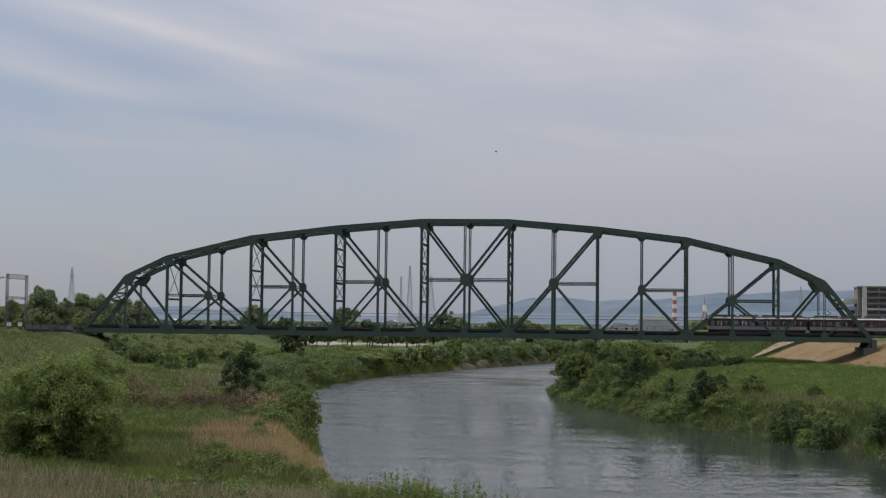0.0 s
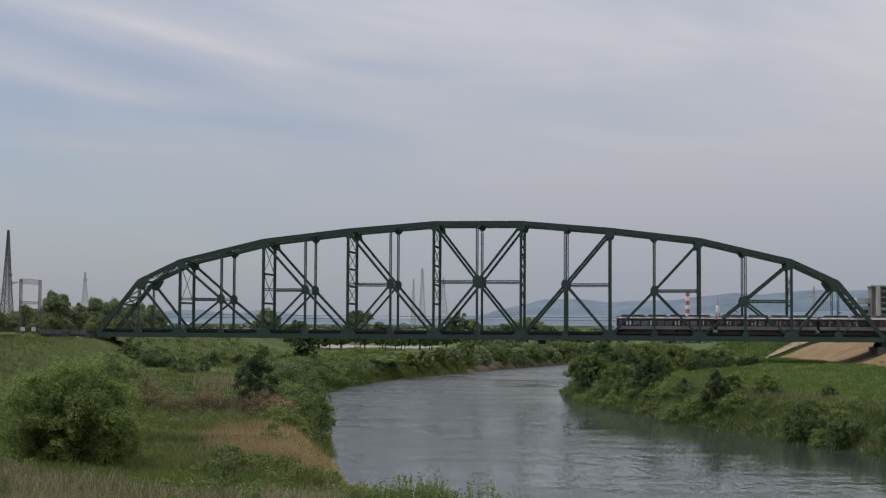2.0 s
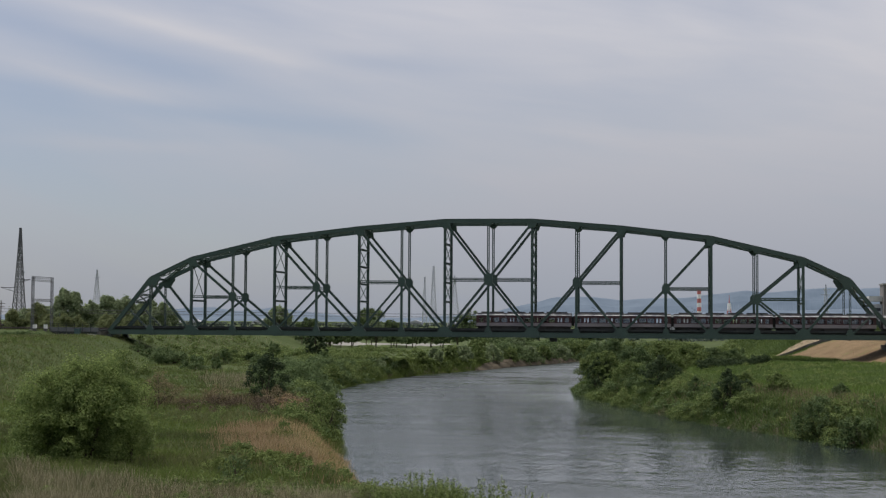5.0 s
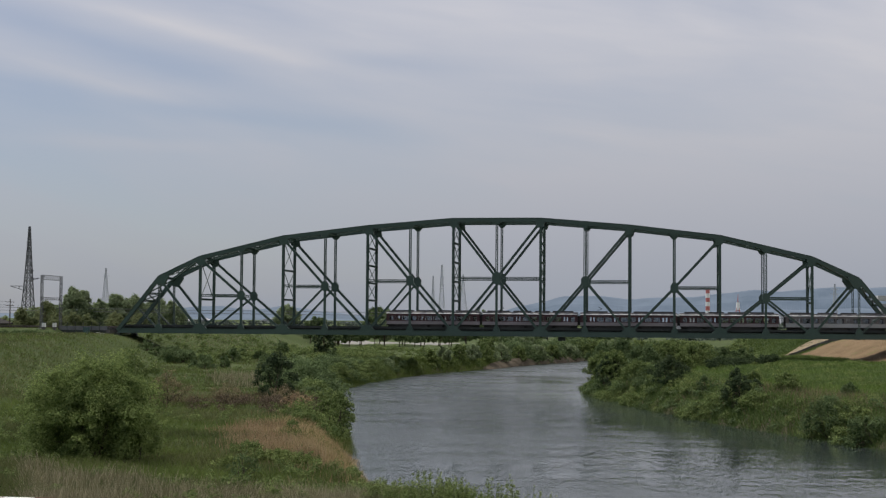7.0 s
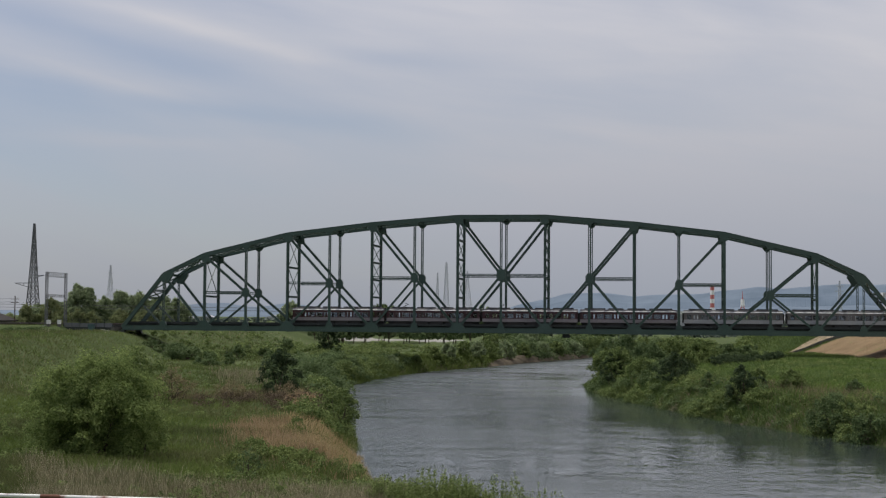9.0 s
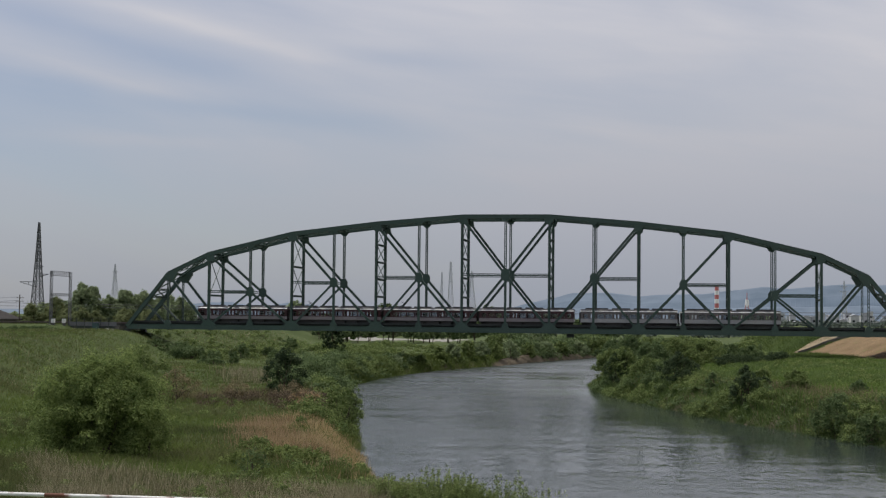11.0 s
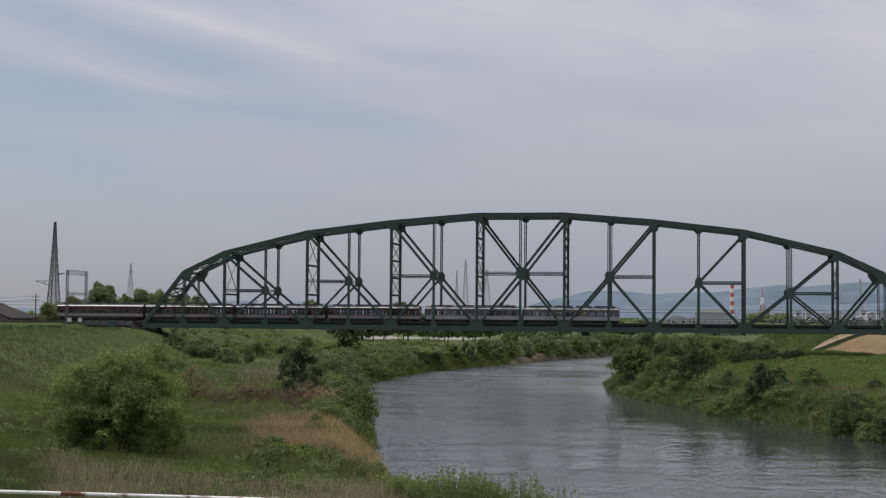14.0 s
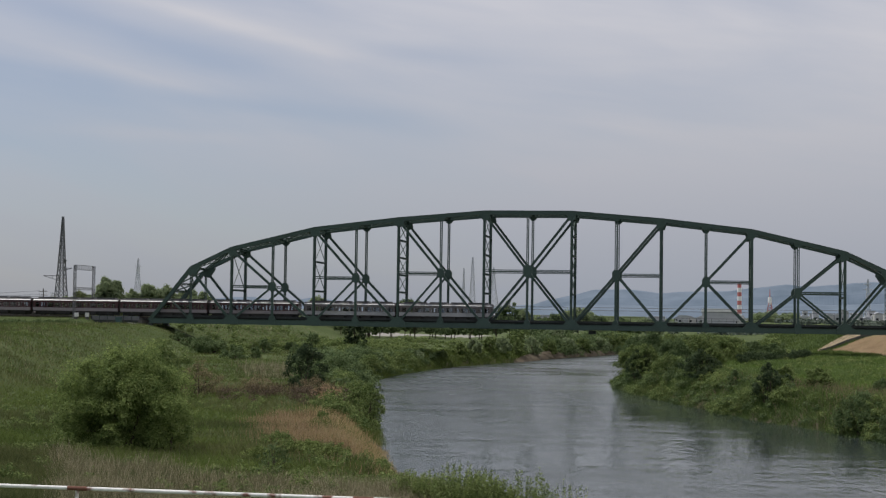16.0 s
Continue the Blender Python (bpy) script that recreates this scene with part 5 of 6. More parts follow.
    scrub("distant_bank_trees", "dark bushes and low trees on the distant bank", rng, shore_left(y2) - rng.uniform(0.3, 9, n2), y2, rng.uniform(2.4, 4.4, n2), rng.uniform(1.6, 4.6, n2), leaf_dark, 0.42, 30)
    n2 = 260
    y2 = rng.uniform(12, 150, n2)
    x2 = rng.uniform(0, 1, n2) ** 1.6 * (140 - shore_right(y2)) + shore_right(y2)
    keep = ~dry_slope(x2 + 1, y2)
    x2, y2 = x2[keep], y2[keep]
    n2 = len(x2)
    scrub("under_bridge_scrub", "green scrub on the plain behind the bridge", rng, x2, y2, rng.uniform(1.6, 3.6, n2), rng.uniform(0.4, 2.1, n2) * np.interp(x2, (114, 142), (1, 0.3)), leaf_mid, 0.34, 56)
    n2 = 46
    scrub("warehouse_trees", "trees before a far warehouse with haze in the leaf colour", rng, rng.uniform(163, 195, n2), rng.uniform(830, 870, n2), rng.uniform(4, 7, n2), rng.uniform(4, 10.0, n2), leaf_far, 0.9, 14)
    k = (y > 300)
    scrub("far_tree_belt", "far belt of trees with haze put into the leaf colour", rng, x[k], y[k], rng.uniform(3, 6, k.sum()) * np.where(x[k] < 40, 0.45, 1.0), rng.uniform(1.2, 2.8, k.sum()) * np.where(x[k] < 40, 0.3, 1.0), leaf_haze, 1.9, 1.8)


build_scrub()


def blades(name, label, rng, x, y, h, w, material, lean=0.35):
    n = len(x)
    z = land(x, y)
    a = rng.uniform(0, math.tau, n)
    s = np.stack([np.cos(a), np.sin(a), np.zeros(n)], 1) * (w * rng.uniform(0.6, 1.4, n))[:, None] / 2
    hh = h * rng.uniform(0.55, 1.3, n)
    tip = np.stack([rng.normal(0, lean, n) * hh, rng.normal(0, lean, n) * hh, hh], 1)
    p = np.stack([x, y, z - 0.05], 1)
    V = np.stack([p - s, p + s, p + tip], 1)
    tagged(part(name, cards(name, V, material), None), label, "grass", kind="stuff")


def inside(rng, x, y, cx, cy, a, b, turn, soft=0.35):
    """Whether a place lies in an uneven patch with a thinning edge."""
    c, s = math.cos(radians(turn)), math.sin(radians(turn))
    u, v = (x - cx) * c + (y - cy) * s, -(x - cx) * s + (y - cy) * c
    r = np.sqrt((u / a) ** 2 + (v / b) ** 2)
    r = r + 0.16 * ripple(x, y, 1.9) + 0.2 * ripple(x + 5, y, 4.1) + soft * rng.normal(size=len(x)) * 0.6
    return r < 0.92


def build_grass():
    rng = np.random.default_rng(11)
    x, y = fan(rng, 430000, -29, -3, 64, 420)
    pick = rng.uniform(size=len(x))
    tan = inside(rng, x, y, 91.3, -194, 23, 6.6, 109)
    reed = (np.hypot(x - EYE[0], y - EYE[1]) < 74 + np.maximum(93 - x, 0) * 0.95) & (x > 78)
    k = (x < shore_left(y) - 0.8) & ~(tan & (pick < 0.5)) & ~(reed & (pick < 0.6))
    tall = 0.28 + 0.16 * (ripple(x, y, 3.3) + 1) * 0.8 + 0.08 * ripple(x, y, 1.3)
    patch = ripple(x, y, 6.0) + 0.7 * ripple(x, y, 2.2) + 0.6 * rng.normal(size=len(x)) > -0.1
    blades("meadow_grass", "long green meadow grass on the river plain and levee", rng, x[k & patch], y[k & patch], tall[k & patch], 0.075, blade_green, 0.6)
    blades("lush_grass", "bright green grass in patches on the river plain", rng, x[k & ~patch], y[k & ~patch], tall[k & ~patch], 0.075, blade_bright, 0.6)
    x, y = rng.uniform(72, 106, 120000), rng.uniform(-224, -160, 120000)
    k = inside(rng, x, y, 91.3, -194, 23, 6.6, 109) & (x < shore_left(y) - 0.2)
    k &= ~((ripple(x, y, 2.7) + 0.6 * ripple(x + 1, y, 1.2) > 0.75) & (rng.uniform(size=len(x)) < 0.85))
    rusty = (x - 91.3 + 0.35 * (y + 194) + 1.6 * ripple(x, y, 2.1) + 1.5 * rng.normal(size=len(x))) < -2.2
    blades("dry_grass", "patch of dry tan grass near the water", rng, x[k & ~rusty], y[k & ~rusty], 0.62, 0.05, blade_tan, 0.25)
    blades("rusty_grass", "rust-brown withered grass beside a tan patch", rng, x[k & rusty], y[k & rusty], 0.6, 0.05, blade_rust, 0.25)
    x, y = rng.uniform(44, 92, 26000), rng.uniform(-175, -120, 26000)
    k = inside(rng, x, y, 70, -148, 15, 5, 60, 0.6) & (x < shore_left(y) - 1)
    blades("withered_stalks", "withered brown stalks between the shrubs", rng, x[k], y[k], 1.2, 0.05, blade_brown, 0.2)
    x, y = rng.uniform(36, 72, 15000), rng.uniform(-130, -60, 15000)
    k = inside(rng, x, y, 58, -98, 20, 5, 110, 0.6)
    blades("pale_reeds", "pale reeds at the foot of the levee", rng, x[k], y[k], 1.3, 0.06, blade_reed, 0.14)
    x, y = fan(rng, 165000, -28, -9, 63, 92)
    d = np.hypot(x - EYE[0], y - EYE[1])
    k = (d < 74 + np.maximum(93 - x, 0) * 0.95 + 1.0 * ripple(x, y, 2.0) + 0.8 * rng.normal(size=len(x))) & (x < shore_left(y) - 2) & (ripple(x, y, 3.1) + 0.4 * rng.normal(size=len(x)) > -0.75)
    thin = (rng.uniform(size=len(x)) < (0.40 + 0.2 * ripple(x, y, 2.6)) * ease((np.degrees(np.arctan2(x - EYE[0], y - EYE[1])) + 25.2) / 1.6))
    blades("reed_bed", "tall dry reeds with pale stalks on the near bank", rng, x[k & thin], y[k & thin], 0.9 + 0.22 * ripple(x[k & thin], y[k & thin], 1.7), 0.036, blade_reed, 0.38)
    k2 = k & ~thin & (rng.uniform(size=len(x)) < 0.62)
    blades("reed_leaves", "green reed leaves among dry stalks", rng, x[k2], y[k2], 0.62, 0.05, blade_green, 0.5)
    x, y = fan(rng, 30000, -29, -8, 80, 330)
    k = (x < left_toe(y) + 6) & (ripple(x, y, 7.7) + 0.8 * ripple(x + 3, y, 2.9) + 0.4 * rng.normal(size=len(x)) > 0.95)
    blades("pale_stalks", "pale seed stalks standing in the levee grass", rng, x[k], y[k], 0.85, 0.05, blade_reed, 0.2)
    x, y = fan(rng, 60000, -29, -4, 64, 260)
    k = (x < shore_left(y) - 1.5) & (ripple(x + 8, y, 5.1) + 0.8 * ripple(x, y, 2.4) + 0.3 * rng.normal(size=len(x)) > 0.55) & ~inside(rng, x, y, 91.3, -194, 23, 6.6, 109)
    blades("rank_grass", "rank dark green grass in clumps", rng, x[k], y[k], 0.6, 0.035, blade_rank, 0.35)
    x, y = fan(rng, 330000, -6, 14, 120, 400)
    k = (x > shore_right(y) + 0.6) & ~dry_slope(x - 0.5, y) & (y < 170) & (x < 165)
    tall = 0.34 + 0.2 * (ripple(x, y, 3.7) + 1) * 0.7
    patch = ripple(x, y, 7.0) + 0.7 * ripple(x, y, 2.6) + 0.6 * rng.normal(size=len(x)) > 0.15
    blades("plain_grass", "lush bright green grass on the far plain", rng, x[k & ~patch], y[k & ~patch], tall[k & ~patch], 0.09, blade_plain, 0.65)
    blades("plain_weeds", "long green weeds on the far plain", rng, x[k & patch], y[k & patch], tall[k & patch] * 1.15, 0.09, blade_weed, 0.65)
    k = dry_slope(x - 0.8, y) & (rng.uniform(size=len(x)) < 0.4)
    blades("slope_grass", "short dry grass on the levee slope", rng, x[k], y[k], 0.22, 0.08, blade_rust, 0.6)
    x, y = rng.uniform(112, 156, 60000), rng.uniform(8, 135, 60000)
    k = (x > shore_right(y) + 0.8) & ~dry_slope(x - 0.5, y)
    patch = ripple(x, y, 8.0) + 0.6 * rng.normal(size=len(x)) > 0.2
    blades("levee_foot_grass", "bright green grass at the levee foot beyond the bridge", rng, x[k & ~patch], y[k & ~patch], 0.55, 0.16, blade_bright, 0.6)
    blades("levee_foot_weeds", "olive weeds at the levee foot beyond the bridge", rng, x[k & patch], y[k & patch], 0.7, 0.16, blade_weed, 0.6)
    y = rng.uniform(-215, -40, 36000)
    x = shore_right(y) + 0.1 + 6.0 * rng.uniform(0, 1, 36000) ** 1.3
    blades("bank_grass", "long grass hanging over the far water's edge", rng, x, y, 0.7, 0.07, blade_weed, 0.6)
    y = rng.uniform(-230, -30, 22000)
    x = shore_left(y) - 0.2 - 3.5 * rng.uniform(0, 1, 22000) ** 1.3
    k = np.abs(y + 196) > 20
    x, y = x[k], y[k]
    blades("shore_grass", "long grass at the near water's edge", rng, x, y, 0.7, 0.055, blade_bright, 0.4)
    x, y = rng.uniform(125, 150, 16000), rng.uniform(-170, -80, 16000)
    k = inside(rng, x, y, 133, -136, 24, 5, 112, 0.7) & (x > shore_right(y) + 0.5)
    blades("bank_stalks", "withered stalks standing on the far bank", rng, x[k], y[k], 1.15, 0.055, blade_brown, 0.3)
    y = rng.uniform(-215, -45, 34000)
    x = shore_right(y) + 1.0 + 13.0 * rng.uniform(0, 1, 34000) ** 1.2
    k = ripple(x, y, 4.3) + 0.7 * ripple(x + 2, y, 1.7) + 0.5 * rng.normal(size=len(x))
    blades("bank_weeds", "rank olive weeds on the far bank", rng, x[k > 0.2], y[k > 0.2], 0.95, 0.075, blade_weed, 0.4)
    blades("bank_seed_stalks", "pale seed stalks among weeds on the far bank", rng, x[k < -0.75], y[k < -0.75], 0.8, 0.05, blade_brown, 0.45)
    y = rng.uniform(-35, 130, 16000)
    x = shore_left(y) - 0.1 - 2.2 * ease(1.6 - np.abs(y - 88) / 32) - 6 * rng.uniform(0, 1, 16000) ** 1.2
    blades("bend_grass", "long green grass on the river bend beyond the bridge", rng, x, y, 0.95, 0.12, blade_bright, 0.4)
    x, y = rng.uniform(-16, 28, 30000), rng.uniform(15, 170, 30000)
    k = inside(rng, x, y, 6, 70, 50, 9, 92)
    pale = rng.uniform(size=len(x)) < 0.3
    blades("levee_grass", "bright green grass on the levee beyond the bridge", rng, x[k & ~pale], y[k & ~pale], 0.5, 0.10, blade_bright, 0.5)
    blades("pale_grass", "pale yellow-green grass on the levee beyond the bridge", rng, x[k & pale], y[k & pale], 0.5, 0.10, blade_reed, 0.5)


build_grass()


# ---- levee path, pipe rail ----
def build_path():
    beyond = [(144.9, 52.5), (147.0, 58.0), (149.2, 62.0), (153.0, 64.5), (158.0, 65.5), (168.0, 66.5)]
    kerb = [(145.7, 47.6), (147.2, 49.8), (149.4, 51.3), (151.8, 52.2), (154.6, 51.2), (160.0, 52.0)]
    s, wall = Shape(), Shape()
    across, rows = 8, []
    for (ax, ay), (bx, by), (cx, cy), (dx, dy) in zip(beyond, kerb, beyond[1:], kerb[1:]):
        for t in (0.0, 0.25, 0.5, 0.75):
            rows.append((ax + (cx - ax) * t, ay + (cy - ay) * t, bx + (dx - bx) * t, by + (dy - by) * t))
    rows.append((*beyond[-1], *kerb[-1]))
    for ax, ay, bx, by in rows:
        for k in range(across + 1):
            x, y = ax + (bx - ax) * k / across, ay + (by - ay) * k / across
            s.v.append(Vector((x, y, float(land(x, y)) + (0.40 if 0 < k < across else -0.3))))
        x, y = bx, by
        for q, dz in ((-0.18, 0.72), (0.18, 0.72), (0.18, -0.9), (-0.18, -0.9)):
            wall.v.append(Vector((x, y - 0.3 + q, float(land(x, y)) + dz)))
    n = len(rows)
    for i in range(n - 1):
        for k in range(across):
            a = i * (across + 1) + k
            s.f.append((a, a + 1, a + across + 2, a + across + 1))
        a = 4 * i
        wall.f += [(a + j, a + 4 + j, a + 4 + (j + 1) % 4, a + (j + 1) % 4) for j in range(4)]
    wall.f += [(0, 1, 2, 3), (4 * n - 1, 4 * n - 2, 4 * n - 3, 4 * n - 4)]
    path = tagged(part("levee_path", s, ramp_earth), "pale beaten earth ramp climbing the dry levee", "path", kind="structure")
    part("kerb_wall", wall, dark_concrete, path, "dark low kerb wall")


build_path()


def build_pipe_rail():
    rail = thing("pipe_railing", "white painted pipe railing with rusty joints on the embankment", "railing")
    y = -284.6
    for z, r in ((0.778, 0.022), (0.40, 0.018)):
        for k in range(7):
            x = 99.2 + k * 3.3
            bar = part("rail_pipe", Shape().tube((x, y, z), (x + 3.3, y, z), r, sides=12), rusty_white, rail)
            if r > 0.02:
                part("joint_sleeve", Shape().tube((x - 0.10, y, z), (x + 0.13, y, z), r + 0.003, sides=12), rust, bar, "rusted pipe joint")
    for k in range(8):
        x = 99.2 + k * 3.3
        part("rail_post", Shape().tube((x, y + 0.03, -0.45), (x, y + 0.03, 0.77), 0.022, sides=10), rusty_white, rail)


build_pipe_rail()


# ---- masts, chimneys, far buildings ----
def lattice_mast(name, label, x, y, z0, z1, w0, w1, material, bar, arms=(), panels=12, group=""):
    top = thing(name, label, "pylon", group, at=(x, y, z0))
    h = z1 - z0
    s = Shape()

    def corner(k, f):
        r = (w0 + (w1 - w0) * f ** 0.62) / 2
        q, t = ((-1, -1), (1, -1), (1, 1), (-1, 1))[k % 4]
        return Vector((q * r, t * r, h * f))
    fs = [1 - (1 - i / panels) ** 1.25 for i in range(panels + 1)]
    for k in range(4):
        for a, b in zip(fs, fs[1:]):
            s.beam(corner(k, a), corner(k, b), bar * 1.5, bar * 1.5, (1, 0.01, 0))
            s.beam(corner(k, a), corner(k + 1, b), bar, bar, (0, 0.01, 1))
            s.beam(corner(k + 1, a), corner(k, b), bar, bar, (0, 0.01, 1))
            s.beam(corner(k, b), corner(k + 1, b), bar, bar, (0, 0.01, 1))
    part("lattice_tower", s, material, top)
    for z, left, right in arms:
        s = Shape()
        for end in (left, right):
            if end:
                s.beam((0, -0.4, z - z0), (end, 0, z - z0), bar * 1.3, bar * 1.3, (0, 0, 1))
                s.beam((0, -0.4, z - z0 - abs(end) * 0.28), (end, 0, z - z0), bar, bar, (0, 0, 1))
                s.beam((end * 0.5, -0.2, z - z0), (end * 0.5, -0.2, z - z0 - abs(end) * 0.14), bar, bar, (1, 0, 0))
        part("cross_arm", s, material, top)
    return top


lattice_mast("lattice_mast", "tall dark steel lattice mast with a side arm", -84.4, 140, -2.6, 31.8, 5.0, 0.4, pylon_dark, 0.15, ((12.7, -6.2, 0), (15.2, 0, 3.6), (17.6, 0, 1.8)), 15)
lattice_mast("transmission_pylon", "slender pale transmission pylon in the haze", -280.3, 700, -4, 38.4, 9, 0.6, pylon_far, 0.17, ((33, -2.5, 2.5),), 12, "far pylons")
lattice_mast("transmission_pylon", "slender pale transmission mast in the haze", -72.0, 900, -4, 39.8, 5, 0.7, pylon_far, 0.2, (), 12, "far pylons")
lattice_mast("transmission_pylon", "pale transmission pylon with several short cross arms", -66.4, 912, -4, 49.4, 8, 1.0, pylon_far, 0.2, ((45, -1.8, 1.8), (39, -2.2, 2.2), (33, -2.4, 2.4)), 14, "far pylons")
lattice_mast("transmission_pylon", "pale splayed transmission pylon in the haze", -33.2, 800, -4, 37.8, 12, 0.6, pylon_far, 0.19, ((33, -2, 2),), 11, "far pylons")
lattice_mast("transmission_pylon", "pale transmission pylon before the hills", 324.8, 1500, -4, 50.0, 10, 1.2, pylon_far, 0.32, ((44, -5, 5), (38, -6, 6)), 12, "far pylons")


def build_chimney():
    c = thing("factory_chimney", "tall red and white banded factory chimney", "chimney", at=(173.8, 1500, -4))
    n, h = 9, 47.0
    for k in range(n):
        a, b = k / n, (k + 1) / n
        part("band", Shape().tube((0, 0, h * a), (0, 0, h * b), 2.8 - 0.4 * a, 2.8 - 0.4 * b, 20), red_band if k % 2 == 0 else white_band, c, "red band" if k % 2 == 0 else "white band")
    t = thing("radio_tower", "red and white lattice tower with a white drum", "tower", at=(210.0, 1500, -4))
    s = Shape()
    for q, w in ((-1, -1), (1, -1), (1, 1), (-1, 1)):
        s.beam((q * 5.5, w * 5.5, 0), (q * 1.4, w * 1.4, 24), 0.7, 0.7, (1, 0, 0))
    for k in range(6):
        r = 5.5 - 4.1 * k / 6
        for q in (-1, 1):
            s.beam((-r, q * r, 4 * k), (r, q * r, 4 * k + 4), 0.45, 0.45, (0, 0, 1))
            s.beam((r, q * r, 4 * k), (-r, q * r, 4 * k + 4), 0.45, 0.45, (0, 0, 1))
    part("lattice_legs", s, red_band, t)
    part("drum", Shape().tube((0, 0, 22), (0, 0, 31), 2.6, 1.9, 14), white_band, t, "white drum")
    part("spire", Shape().tube((0, 0, 31), (0, 0, 41), 0.6, 0.25, 8), red_band, t)


build_chimney()


def build_apartment():
    a = thing("apartment_block", "brown-grey apartment block with long balconies", "apartment building", at=(239, 500, -4))
    w, d, storeys, step = 62.0, 14.0, 9, 3.1
    part("wall", Shape().box(0, w, 1.4, d, 0, storeys * step), facade, a)
    part("roof", Shape().box(-0.5, w + 0.5, 0.2, d + 0.4, storeys * step, storeys * step + 0.7), concrete, a)
    part("stair_tower", Shape().box(2.2, 4.4, -0.4, 1.38, 0, storeys * step + 0.1), facade_pale, a, "pale stair tower")
    for k in range(storeys):
        z = k * step
        part("balcony", Shape().box(4.5, w, 0.0, 1.38, z + 0.1, z + 0.35).box(4.5, w, 0.0, 0.12, z + 0.35, z + 1.15), facade_dim if k % 4 == 1 else facade, a)
        if k < 3:
            continue
        for j in range(9):
            x = 5.5 + j * 6.2
            part("window", Shape().box(x, x + 4.2, 1.30, 1.39, z + 0.4, z + 2.5), glass_dark, a)
            part("divider", Shape().box(x + 5.0, x + 5.2, 0.13, 1.39, z + 0.35, z + step), facade, a)
    b = thing("low_block", "pale low building with a pitched roof beside apartments", "building", at=(233.5, 506, -4))
    part("wall", Shape().box(0, 6, 0, 9, 0, 17.5), facade_dim, b)
    part("roof", Shape().slab([(-1.8, 19.0), (-1.4, 21.8), (6.2, 21.8), (6.6, 19.0)], -0.6, 9.6), facade_pale, b)
    for k in range(3):
        part("window", Shape().box(1.2, 4.6, -0.05, 0.01, 6.5 + k * 3.6, 8.3 + k * 3.6), glass_dark, b)


build_apartment()


def build_house():
    h = thing("house", "dark tiled house roof and grey wall behind the railway", "house", at=(-54.5, 30, -2.4))
    part("wall", Shape().slab([(-8.4, 0), (8.4, 0), (8.4, 3.6), (0, 6.5), (-8.4, 3.6)], 0, 14), facade, h)
    for s in (-1, 1):
        part("roof", Shape().slab([(0, 6.75), (s * 9.6, 3.35), (s * 9.6, 3.65), (0, 7.1)][::s], -0.7, 14.7), tile_roof, h)
    part("ridge", Shape().box(-0.25, 0.25, -0.75, 14.75, 6.95, 7.25), tile_roof, h)
    part("window", Shape().box(2.0, 4.4, -0.06, 0.02, 1.4, 2.9), glass_dark, h)


build_house()


def build_city():
    rng = np.random.default_rng(5)
    for k in range(124):
        a = rng.uniform(-0.5, 8.6) if k < 62 else rng.uniform(-24, 0) if k < 84 else rng.uniform(4.6, 9.6)
        d = rng.uniform(1250, 1750)
        w, dep, h = rng.uniform(5, 16), rng.uniform(8, 16), rng.uniform(4.5, 8.5)
        if k < 44 and a > 4.2:
            w, h = rng.uniform(2.5, 7), rng.uniform(6, 19)
        if 62 <= k < 84:
            h *= 0.8
        elif k >= 84:
            d, w, h = rng.uniform(1150, 1350), rng.uniform(3, 9), rng.uniform(6, 13.5)
        x, y = EYE[0] + d * math.sin(radians(a)), EYE[1] + d * math.cos(radians(a))
        b = thing("far_building", "small hazy building in the distant town", "building", "buildings of the distant town", at=(x, y, -5))
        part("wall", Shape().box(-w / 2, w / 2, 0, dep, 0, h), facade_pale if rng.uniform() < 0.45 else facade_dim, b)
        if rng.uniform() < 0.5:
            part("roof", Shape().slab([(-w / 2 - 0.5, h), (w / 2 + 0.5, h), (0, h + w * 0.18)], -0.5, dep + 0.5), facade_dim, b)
        else:
            part("roof", Shape().box(-w / 2 - 0.3, w / 2 + 0.3, -0.3, dep + 0.3, h, h + 0.6), facade_dim, b)
        for j in range(max(1, int(w / 5))):
            for i in range(max(1, int(h / 4.5))):
                xx = -w / 2 + 1.2 + j * 4.6
                part("window", Shape().box(xx, xx + 1.9, -0.08, 0.02, 2.0 + i * 4.2, 3.9 + i * 4.2), glass_dark, b)
    s = thing("warehouse", "long low warehouse with a white roof", "warehouse", at=(128, 900, -4))
    part("wall", Shape().box(-3, 24, 0, 30, 0, 10.4), facade_dim, s)
    part("roof", Shape().slab([(-4, 10.4), (25, 10.4), (24, 13.0), (-3, 13.0)], -1, 31), white_paint, s, "white metal roof")


build_city()


def build_cables():
    for y, z, sag in ((60, 6.2, 1.7), (62, 5.3, 1.5)):
        c = thing("overhead_cable", "thin dark overhead cable across the river", "cable", "overhead cables", at=(0, y, 0))
        s = Shape()
        pts = []
        for k in range(41):
            f = k / 40
            pts.append(Vector((-120 + 440 * f, 0, z - sag * 4 * f * (1 - f))))
        for p, q in zip(pts, pts[1:]):
            s.tube(p, q, 0.055, sides=5)
        part("wire", s, cable, c)
        for x in (-120, 320):
            part("pole", Shape().tube((x, 0, -6.5), (x, 0, z + 0.4), 0.17, 0.12, 10), concrete, c)


build_cables()


def build_insect():
    b = thing("flying_insect", "small dark insect darting past the lens", "insect", at=(115.098, -291.164, 3.877))
    part("body", Shape().tube((0, 0, -0.006), (0, 0, 0.006), 0.002, 0.0014, 6), under_black, b)
    for s in (-1, 1):
        part("wing", Shape().box(*sorted((s * 0.0012, s * 0.006)), -0.0008, 0.0008, -0.001, 0.004), under_black, b)
    return b


insect = build_insect()


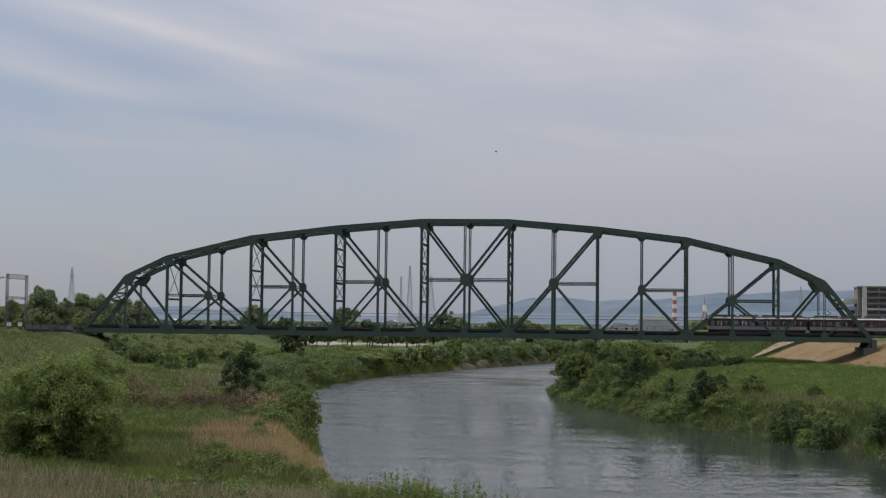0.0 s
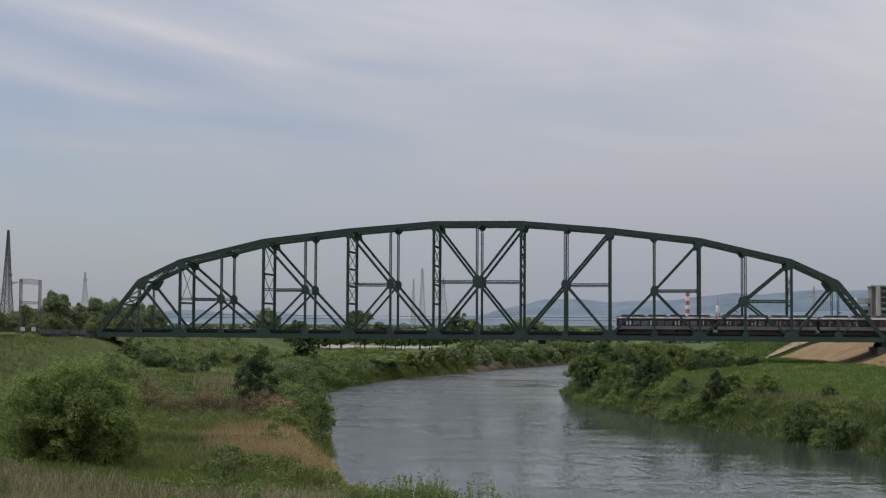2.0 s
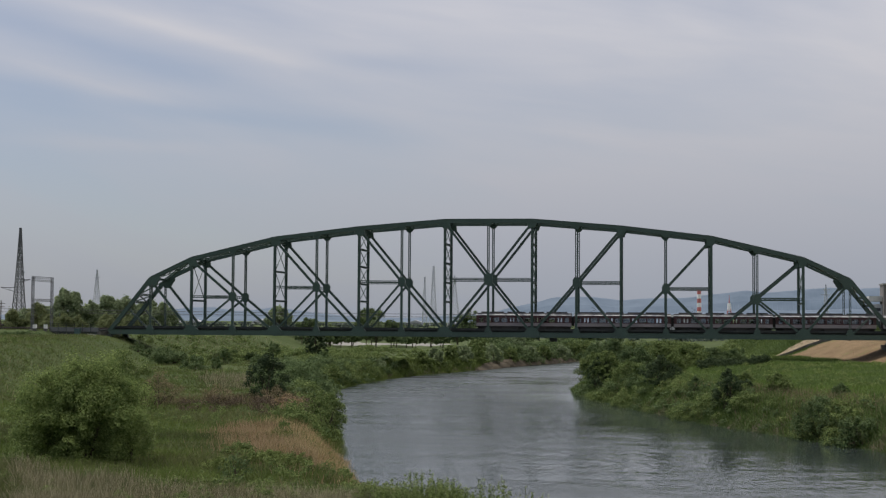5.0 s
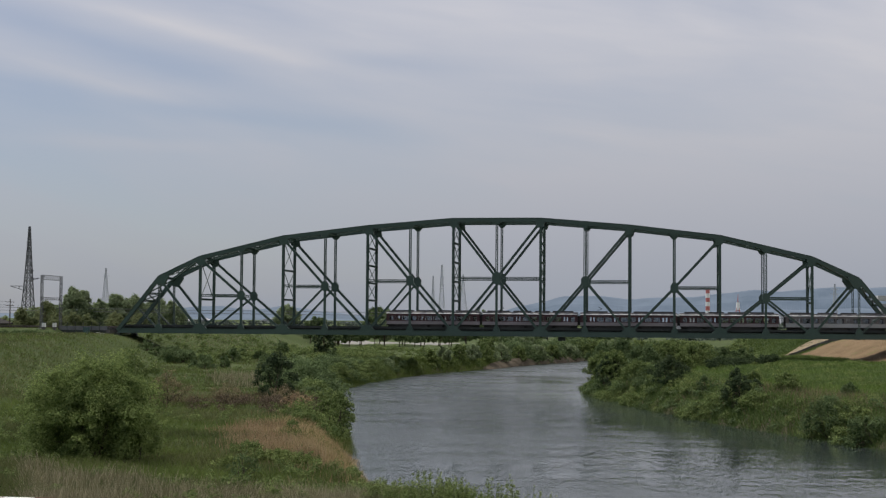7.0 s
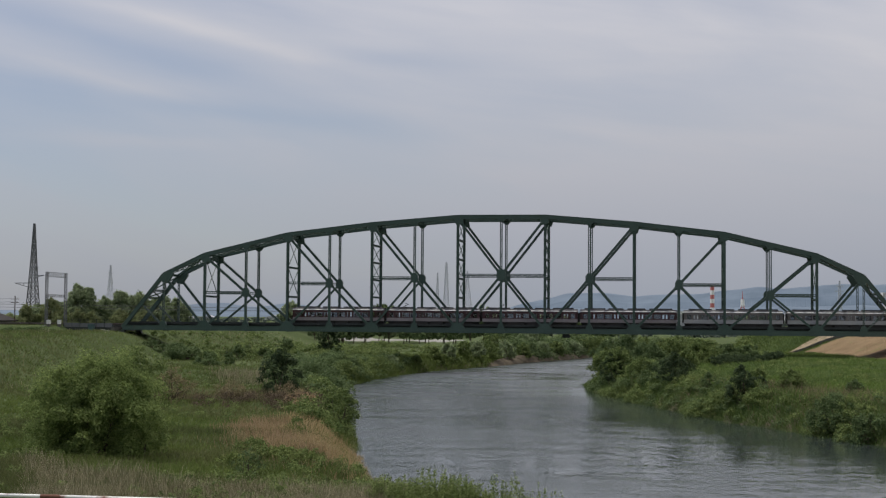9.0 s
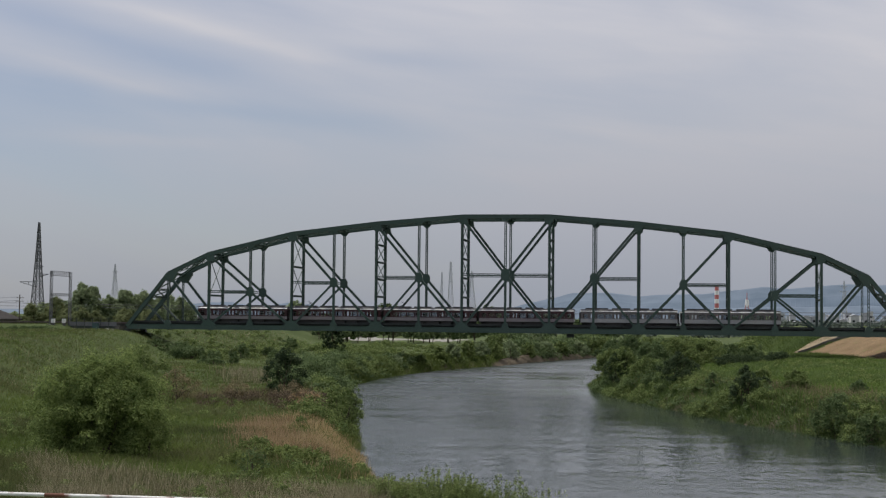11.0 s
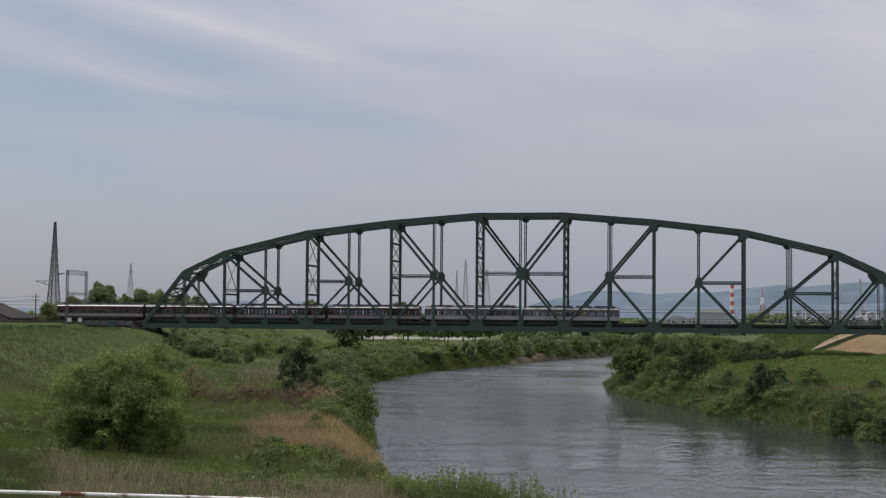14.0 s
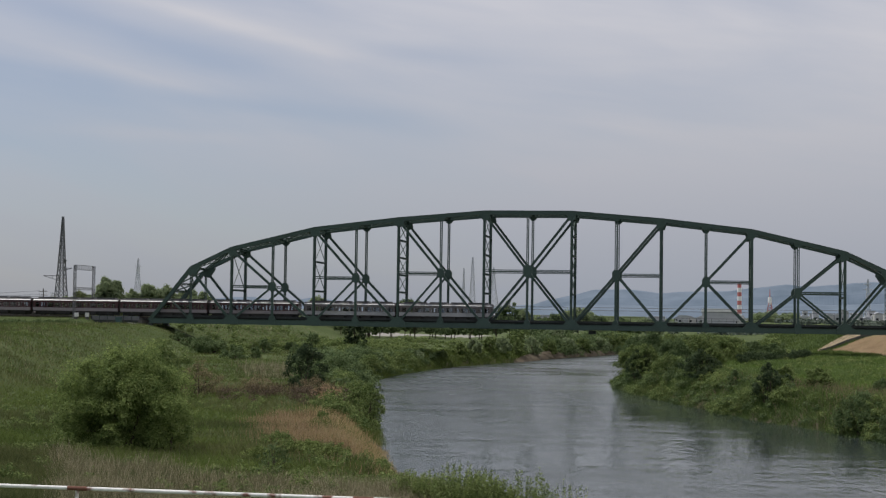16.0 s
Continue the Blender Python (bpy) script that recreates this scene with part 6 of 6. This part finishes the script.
def build_pole():
    u = thing("utility_pole", "thin dark wooden utility pole behind the railway", "utility pole", at=(-34.2, 20, -1.2))
    part("pole", Shape().tube((0, 0, -0.4), (0, 0, 8.2), 0.16, 0.11, 10), bark, u)
    for z in (7.4, 6.6):
        part("cross_arm", Shape().box(-1.0, 1.0, -0.06, 0.06, z, z + 0.12), bark, u)
        for x in (-0.8, -0.3, 0.3, 0.8):
            part("insulator", Shape().tube((x, 0, z + 0.12), (x, 0, z + 0.3), 0.05, 0.03, 8), white_paint, u)


build_pole()


def build_pole_wires():
    far = thing("utility_pole", "far wooden utility pole beside the railway", "utility pole", at=(-96.0, 26, -1.8))
    part("pole", Shape().tube((0, 0, -0.6), (0, 0, 9.2), 0.16, 0.11, 10), bark, far)
    part("cross_arm", Shape().box(-0.06, 0.06, -1.0, 1.0, 8.0, 8.12), bark, far)
    for x0, z0, y0 in ((-35.0, 6.52, 20), (-33.4, 6.52, 20), (-35.0, 5.72, 20), (-33.4, 5.72, 20)):
        c = thing("overhead_cable", "thin dark cable strung between utility poles", "cable", "cables of the utility poles")
        a, b = Vector((x0, y0, z0)), Vector((-96.0, 26 + (x0 + 34.2), 6.3 if z0 > 6 else 5.6))
        s = Shape()
        pts = [a.lerp(b, k / 14) - Vector((0, 0, 1.1 * 4 * (k / 14) * (1 - k / 14))) for k in range(15)]
        for p, q in zip(pts, pts[1:]):
            s.tube(p, q, 0.018, sides=5)
        part("wire", s, cable, c)


build_pole_wires()


# ---- what moves ----
def motions():
    front = [(0, 132.3), (1.5, 116.4), (3.5, 95.3), (7, 58.7), (9, 37.35), (11.3, 12.0), (12.5, -1.55), (14.5, -27.2), (15.5, -41.1), (16, -48.4)]
    for k, car in enumerate(cars):
        flip = 180 if k == 3 else 0
        along = 9.95 + k * PITCH["maroon"] if k < 4 else 92.45 + (k - 4) * PITCH["grey"]
        walk(car, [(t, pose(x + along, 2.95, RAIL_Z, 0, 0, flip)) for t, x in front])
    walk(insect, [(0, pose(115.098, -291.164, 3.877)), (0.1, pose(115.125, -291.172, 4.117)), (0.3, pose(115.19, -291.19, 4.65)), (0.6, pose(115.3, -291.2, 5.9)), (2, pose(117, -291, 12)), (16, pose(160, -280, 40))])
    # the current carries the ripples away from the camera
    walk(river, [(t, pose(-0.1 * t, 0.55 * t, WATER_Z)) for t in (0, 8, 16)])


motions()
